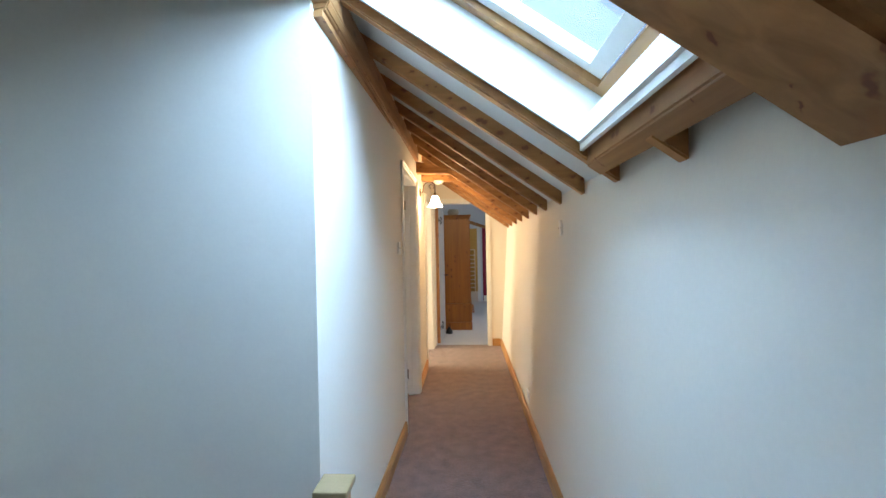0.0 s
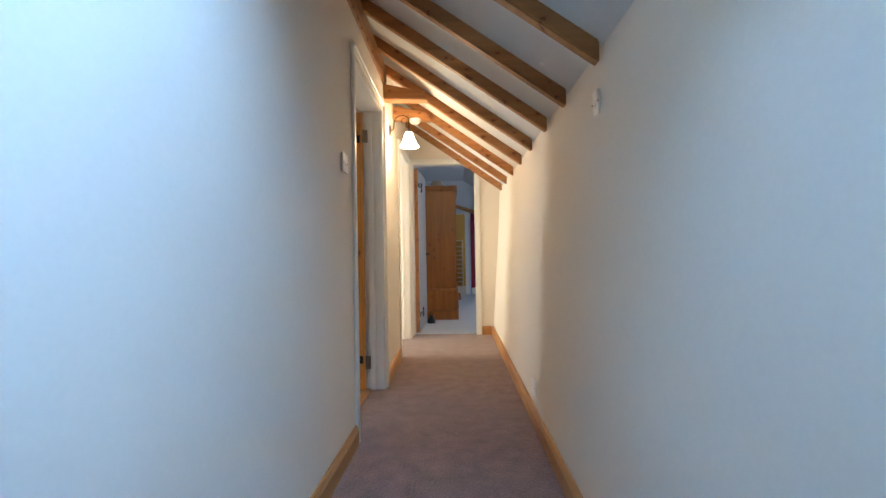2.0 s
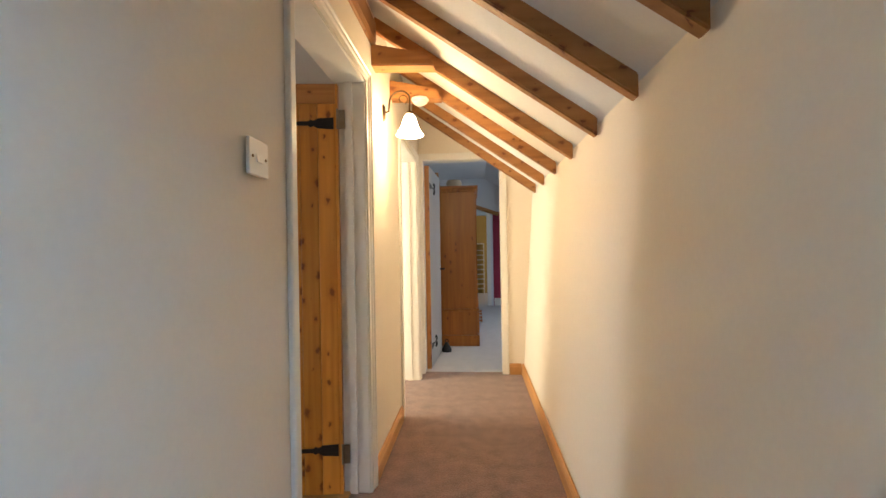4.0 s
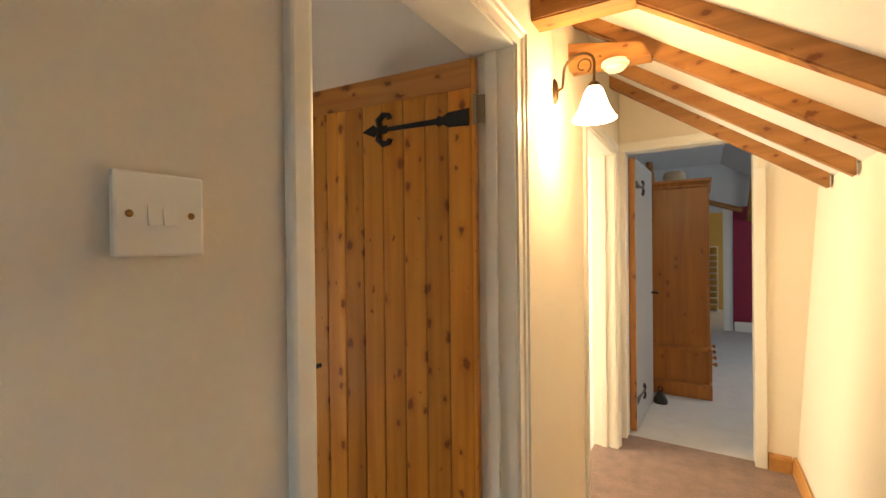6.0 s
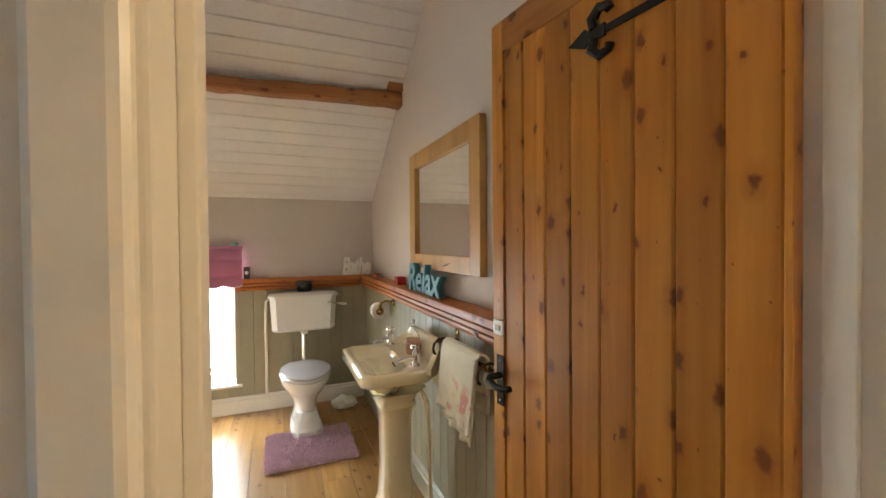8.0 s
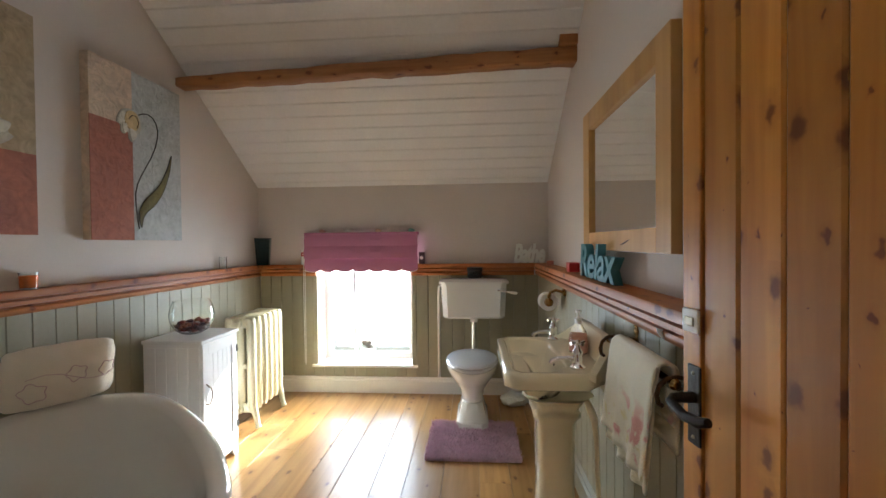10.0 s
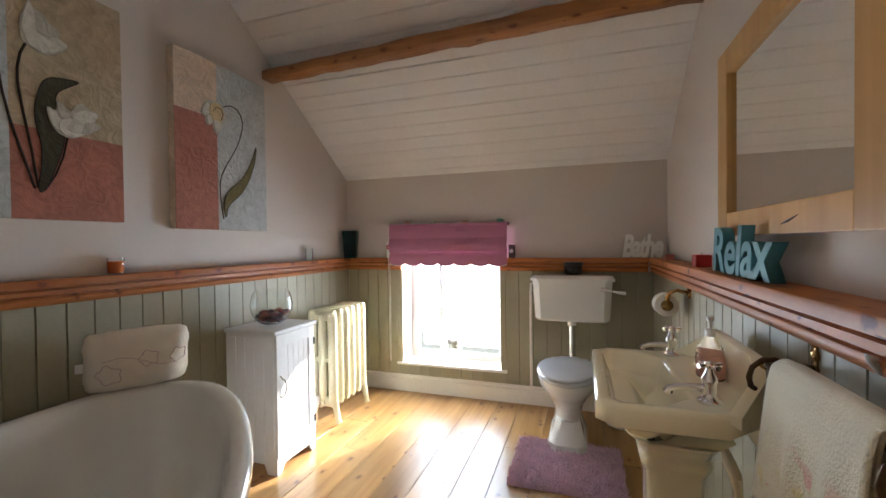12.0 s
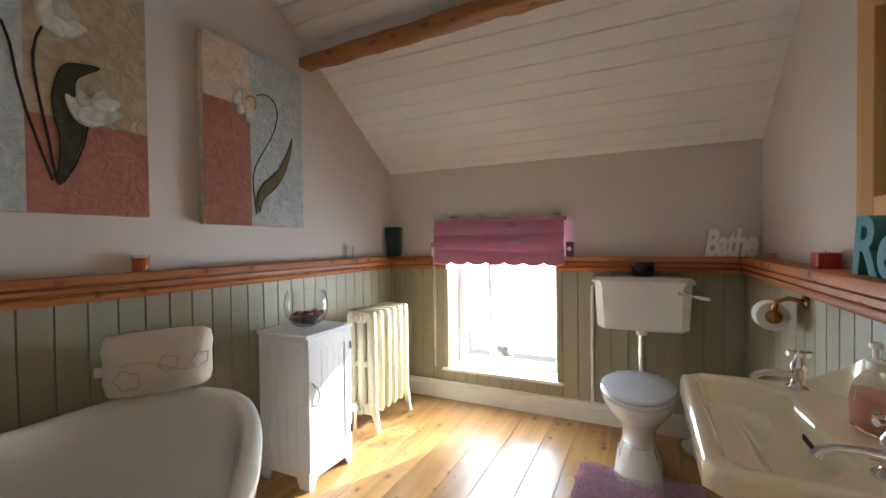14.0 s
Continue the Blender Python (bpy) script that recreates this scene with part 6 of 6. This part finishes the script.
bloom(p2, [(-2.430, 1.838), (-2.450, 1.890), (-2.486, 1.916), (-2.535, 1.918), (-2.568, 1.900), (-2.580, 1.850), (-2.573, 1.815), (-2.545, 1.790), (-2.530, 1.755), (-2.505, 1.765), (-2.497, 1.800), (-2.475, 1.785), (-2.455, 1.795), (-2.452, 1.825)],
      [[(-2.435, 1.842), (-2.455, 1.888), (-2.480, 1.895), (-2.478, 1.850), (-2.455, 1.835)],
       [(-2.475, 1.870), (-2.500, 1.908), (-2.545, 1.905), (-2.566, 1.860), (-2.548, 1.820), (-2.510, 1.815), (-2.485, 1.835)],
       [(-2.462, 1.832), (-2.485, 1.838), (-2.490, 1.805), (-2.470, 1.792)],
       [(-2.505, 1.818), (-2.540, 1.812), (-2.545, 1.785), (-2.520, 1.762), (-2.507, 1.785)]], ("petal", "yellow", "petal", "petal"), "petal_shade")
part("petal_line", tube(bmesh.new(), [(x, FY + 0.0075, z) for x, z in ((-2.500, 1.868), (-2.520, 1.890), (-2.548, 1.888), (-2.562, 1.862), (-2.550, 1.830))], 0.002, 6), M_CANV["stem"], p2, smooth=True)
stem(p2, [(-2.565, 1.903), (-2.595, 1.920), (-2.627, 1.928), (-2.665, 1.918), (-2.688, 1.893), (-2.700, 1.855), (-2.696, 1.815), (-2.680, 1.760), (-2.652, 1.703), (-2.615, 1.645), (-2.580, 1.592), (-2.552, 1.540), (-2.539, 1.490), (-2.540, 1.430), (-2.546, 1.380), (-2.559, 1.309)], 0.003)
outlined_leaf(p2, [(-2.573, 1.318), (-2.560, 1.365), (-2.566, 1.414), (-2.600, 1.465), (-2.647, 1.504), (-2.695, 1.548), (-2.734, 1.602), (-2.770, 1.670), (-2.798, 1.738), (-2.788, 1.665), (-2.767, 1.600), (-2.735, 1.530), (-2.699, 1.478), (-2.655, 1.432), (-2.614, 1.402), (-2.585, 1.365)], "olive")
# wide canvas over the bath: ochre over rose, blue-grey strip, two tulips
p1 = canvas("tulips_canvas", "large canvas with two white tulips on colour blocks", -2.051, -1.40, 1.268, 2.14)
SP1 = -1.688
part("paint_field", boxed(-2.051, SP1, FY - 0.003, FY, 1.588, 2.14), M_CANV["ochre"], p1)
part("paint_field", boxed(-2.051, SP1, FY - 0.003, FY, 1.268, 1.588), M_CANV["rose"], p1)
part("paint_field", boxed(SP1, -1.40, FY - 0.003, FY, 1.268, 2.14), M_CANV["blue_grey"], p1)
outlined_leaf(p1, [(-1.772, 1.364), (-1.764, 1.385), (-1.773, 1.450), (-1.775, 1.525), (-1.762, 1.590), (-1.757, 1.650), (-1.767, 1.712), (-1.782, 1.755), (-1.806, 1.779), (-1.850, 1.790), (-1.895, 1.793), (-1.860, 1.764), (-1.826, 1.732), (-1.818, 1.690), (-1.836, 1.630), (-1.844, 1.570), (-1.832, 1.510), (-1.815, 1.460), (-1.795, 1.400)], "leaf")
bloom(p1, [(-1.792, 1.672), (-1.797, 1.630), (-1.815, 1.593), (-1.840, 1.578), (-1.870, 1.576), (-1.903, 1.594), (-1.935, 1.612), (-1.964, 1.640), (-1.945, 1.655), (-1.957, 1.690), (-1.925, 1.697), (-1.905, 1.715), (-1.880, 1.703), (-1.862, 1.672), (-1.842, 1.688), (-1.822, 1.702), (-1.818, 1.665)],
      [[(-1.796, 1.666), (-1.805, 1.615), (-1.826, 1.592), (-1.838, 1.615), (-1.822, 1.650)],
       [(-1.824, 1.698), (-1.824, 1.655), (-1.845, 1.640), (-1.860, 1.662), (-1.845, 1.685)],
       [(-1.866, 1.660), (-1.885, 1.640), (-1.930, 1.648), (-1.952, 1.684), (-1.910, 1.690)],
       [(-1.830, 1.632), (-1.826, 1.596), (-1.862, 1.580), (-1.905, 1.598), (-1.903, 1.640), (-1.865, 1.648)],
       [(-1.898, 1.600), (-1.930, 1.616), (-1.958, 1.640), (-1.925, 1.648), (-1.905, 1.632)]], ("petal", "petal_shade", "petal"), "petal_shade", FY + 0.003)
bloom(p1, [(-1.722, 1.905), (-1.728, 1.880), (-1.745, 1.868), (-1.787, 1.857), (-1.825, 1.872), (-1.862, 1.912), (-1.838, 1.925), (-1.836, 1.955), (-1.806, 1.972), (-1.790, 1.995), (-1.762, 2.005), (-1.748, 2.030), (-1.735, 1.985), (-1.722, 1.955)],
      [[(-1.728, 1.950), (-1.732, 1.905), (-1.760, 1.900), (-1.768, 1.950), (-1.748, 2.018)],
       [(-1.770, 1.985), (-1.765, 1.935), (-1.800, 1.925), (-1.830, 1.948), (-1.800, 1.975)],
       [(-1.735, 1.900), (-1.745, 1.872), (-1.787, 1.861), (-1.812, 1.895), (-1.775, 1.922)],
       [(-1.800, 1.915), (-1.800, 1.870), (-1.825, 1.880), (-1.856, 1.912), (-1.828, 1.928)]], ("petal", "petal_shade", "petal"), "petal_shade")
stem(p1, [(-1.737, 1.872), (-1.722, 1.835), (-1.713, 1.780), (-1.713, 1.735), (-1.722, 1.660), (-1.735, 1.580), (-1.747, 1.508), (-1.755, 1.440), (-1.764, 1.378)])
stem(p1, [(-1.640, 1.850), (-1.659, 1.789), (-1.672, 1.690), (-1.691, 1.597), (-1.715, 1.510), (-1.735, 1.440), (-1.754, 1.375)])
stem(p1, [(-1.856, 1.582), (-1.840, 1.500), (-1.815, 1.430), (-1.782, 1.372)], 0.003)

# bath mat: shaggy pile round the toilet foot
rug = thing("bath_mat", "shaggy mauve bath mat in front of the toilet", "bath mat", m=pose(-3.03, 3.395, 0))
part("backing", boxed(-0.245, 0.235, -0.265, 0.265, 0.0, 0.006, 0.002), M_RUG, rug)
rng = random.Random(9)
verts, faces = [], []
for i in range(9500):
    x, y = rng.uniform(-0.25, 0.24), rng.uniform(-0.27, 0.27)
    if x < 0.0 - 0.13 and abs(y) < 0.10:
        continue
    a, l, w = rng.uniform(0, 6.28), rng.uniform(0.016, 0.033), 0.0030
    tx, ty = 0.012 * math.cos(a), 0.012 * math.sin(a)
    px, py = -math.sin(a) * w, math.cos(a) * w
    k = len(verts)
    verts += [(x - px, y - py, 0.004), (x + px, y + py, 0.004), (x + tx + px * 0.6, y + ty + py * 0.6, l), (x + tx - px * 0.6, y + ty - py * 0.6, l), (x + 1.5 * tx, y + 1.5 * ty, l * 0.75)]
    faces += [(k, k + 1, k + 2, k + 3), (k + 3, k + 2, k + 4)]
me = bpy.data.meshes.new("pile")
me.from_pydata(verts, [], faces)
me.materials.append(M_RUG)
pile = new("tufted_surface", me)
pile.parent = rug
pile["kind"] = "stuff"

# large shell by the toilet, goblet of shells on the sill, paper bag corner
sh = thing("seashell", "large white spiky seashell on the floor", "seashell", m=pose(-3.62, 3.70, 0.045))
b = bmesh.new()
bmesh.ops.create_icosphere(b, subdivisions=3, radius=0.07)
for v in b.verts:
    r = 1 + 0.28 * noise.noise(v.co * 30) + 0.35 * max(0, noise.noise(v.co * 55))
    v.co = Vector((v.co.x * 1.0 * r, v.co.y * 1.35 * r, max(-0.045, v.co.z * 0.75 * r)))
part("shell", b, M_WOODWHITE, sh, smooth=True)
M_SHELL = mat("grey_beach_shell", (0.34, 0.30, 0.27), rough=0.6, var=0.35, scale=40, fine=120, bump=0.4)
gb = thing("glass_goblet", "stemmed glass bowl of white shells on the window sill", "goblet", m=pose(BX - 0.085, 2.515, WZ0 + 0.004))
part("glass", lathe(bmesh.new(), [(0.045, 0.0), (0.045, 0.004), (0.008, 0.012), (0.008, 0.05), (0.05, 0.075), (0.07, 0.12), (0.072, 0.15), (0.069, 0.15), (0.066, 0.12), (0.046, 0.08), (0.0, 0.06)], 24), M_BOWLGLASS, gb, smooth=True).visible_shadow = False
rng = random.Random(21)
for i in range(9):
    b = bmesh.new()
    bmesh.ops.create_icosphere(b, subdivisions=2, radius=rng.uniform(0.022, 0.034))
    for v in b.verts:
        v.co *= 1 + 0.25 * noise.noise(v.co * 60 + Vector((i, 0, 0)))
        v.co.z *= 0.7
    o = part("shell", b, M_SHELL, gb, smooth=True)
    a = i * 2.4
    o.location = (0.034 * math.cos(a) * (i > 1), 0.036 * math.sin(a) * (i > 1), 0.125 + 0.02 * (i % 3))

# ---- oak floor boards, laid along x ----
rng = random.Random(17)
board_meshes = {}
y, row = BY0 + 0.001, 0
while y < BY1 - 0.002:
    wdt = min(rng.choice((0.160, 0.176, 0.190)), BY1 - 0.001 - y)
    x = BX + 0.001
    while x < XL2 - 0.002:
        ln = rng.choice((1.0, 1.4, 1.8))
        if x == BX + 0.001:
            ln *= rng.choice((0.45, 0.7, 1.0))
        x2 = min(x + ln, XL2 - 0.001)
        if XL2 - x2 < 0.2:
            x2 = XL2 - 0.001
        key = (round(x2 - x, 3), round(wdt, 3))
        if key not in board_meshes:
            b = bmesh.new()
            L, W = x2 - x, wdt
            prism(b, [(0.0005, -0.0135), (0.0005, -0.003), (0.0025, 0.0), (W - 0.0025, 0.0), (W - 0.0005, -0.003), (W - 0.0005, -0.0135)], 0.0006, L - 0.0006, 'X')
            bmesh.ops.recalc_face_normals(b, faces=b.faces)
            me = bpy.data.meshes.new("floorboard")
            b.to_mesh(me)
            b.free()
            me.materials.append(M_OAK)
            board_meshes[key] = me
        o = new("floorboard", board_meshes[key])
        o.parent = fb
        o.location = (x, y, 0)
        x = x2
    y += wdt
    row += 1
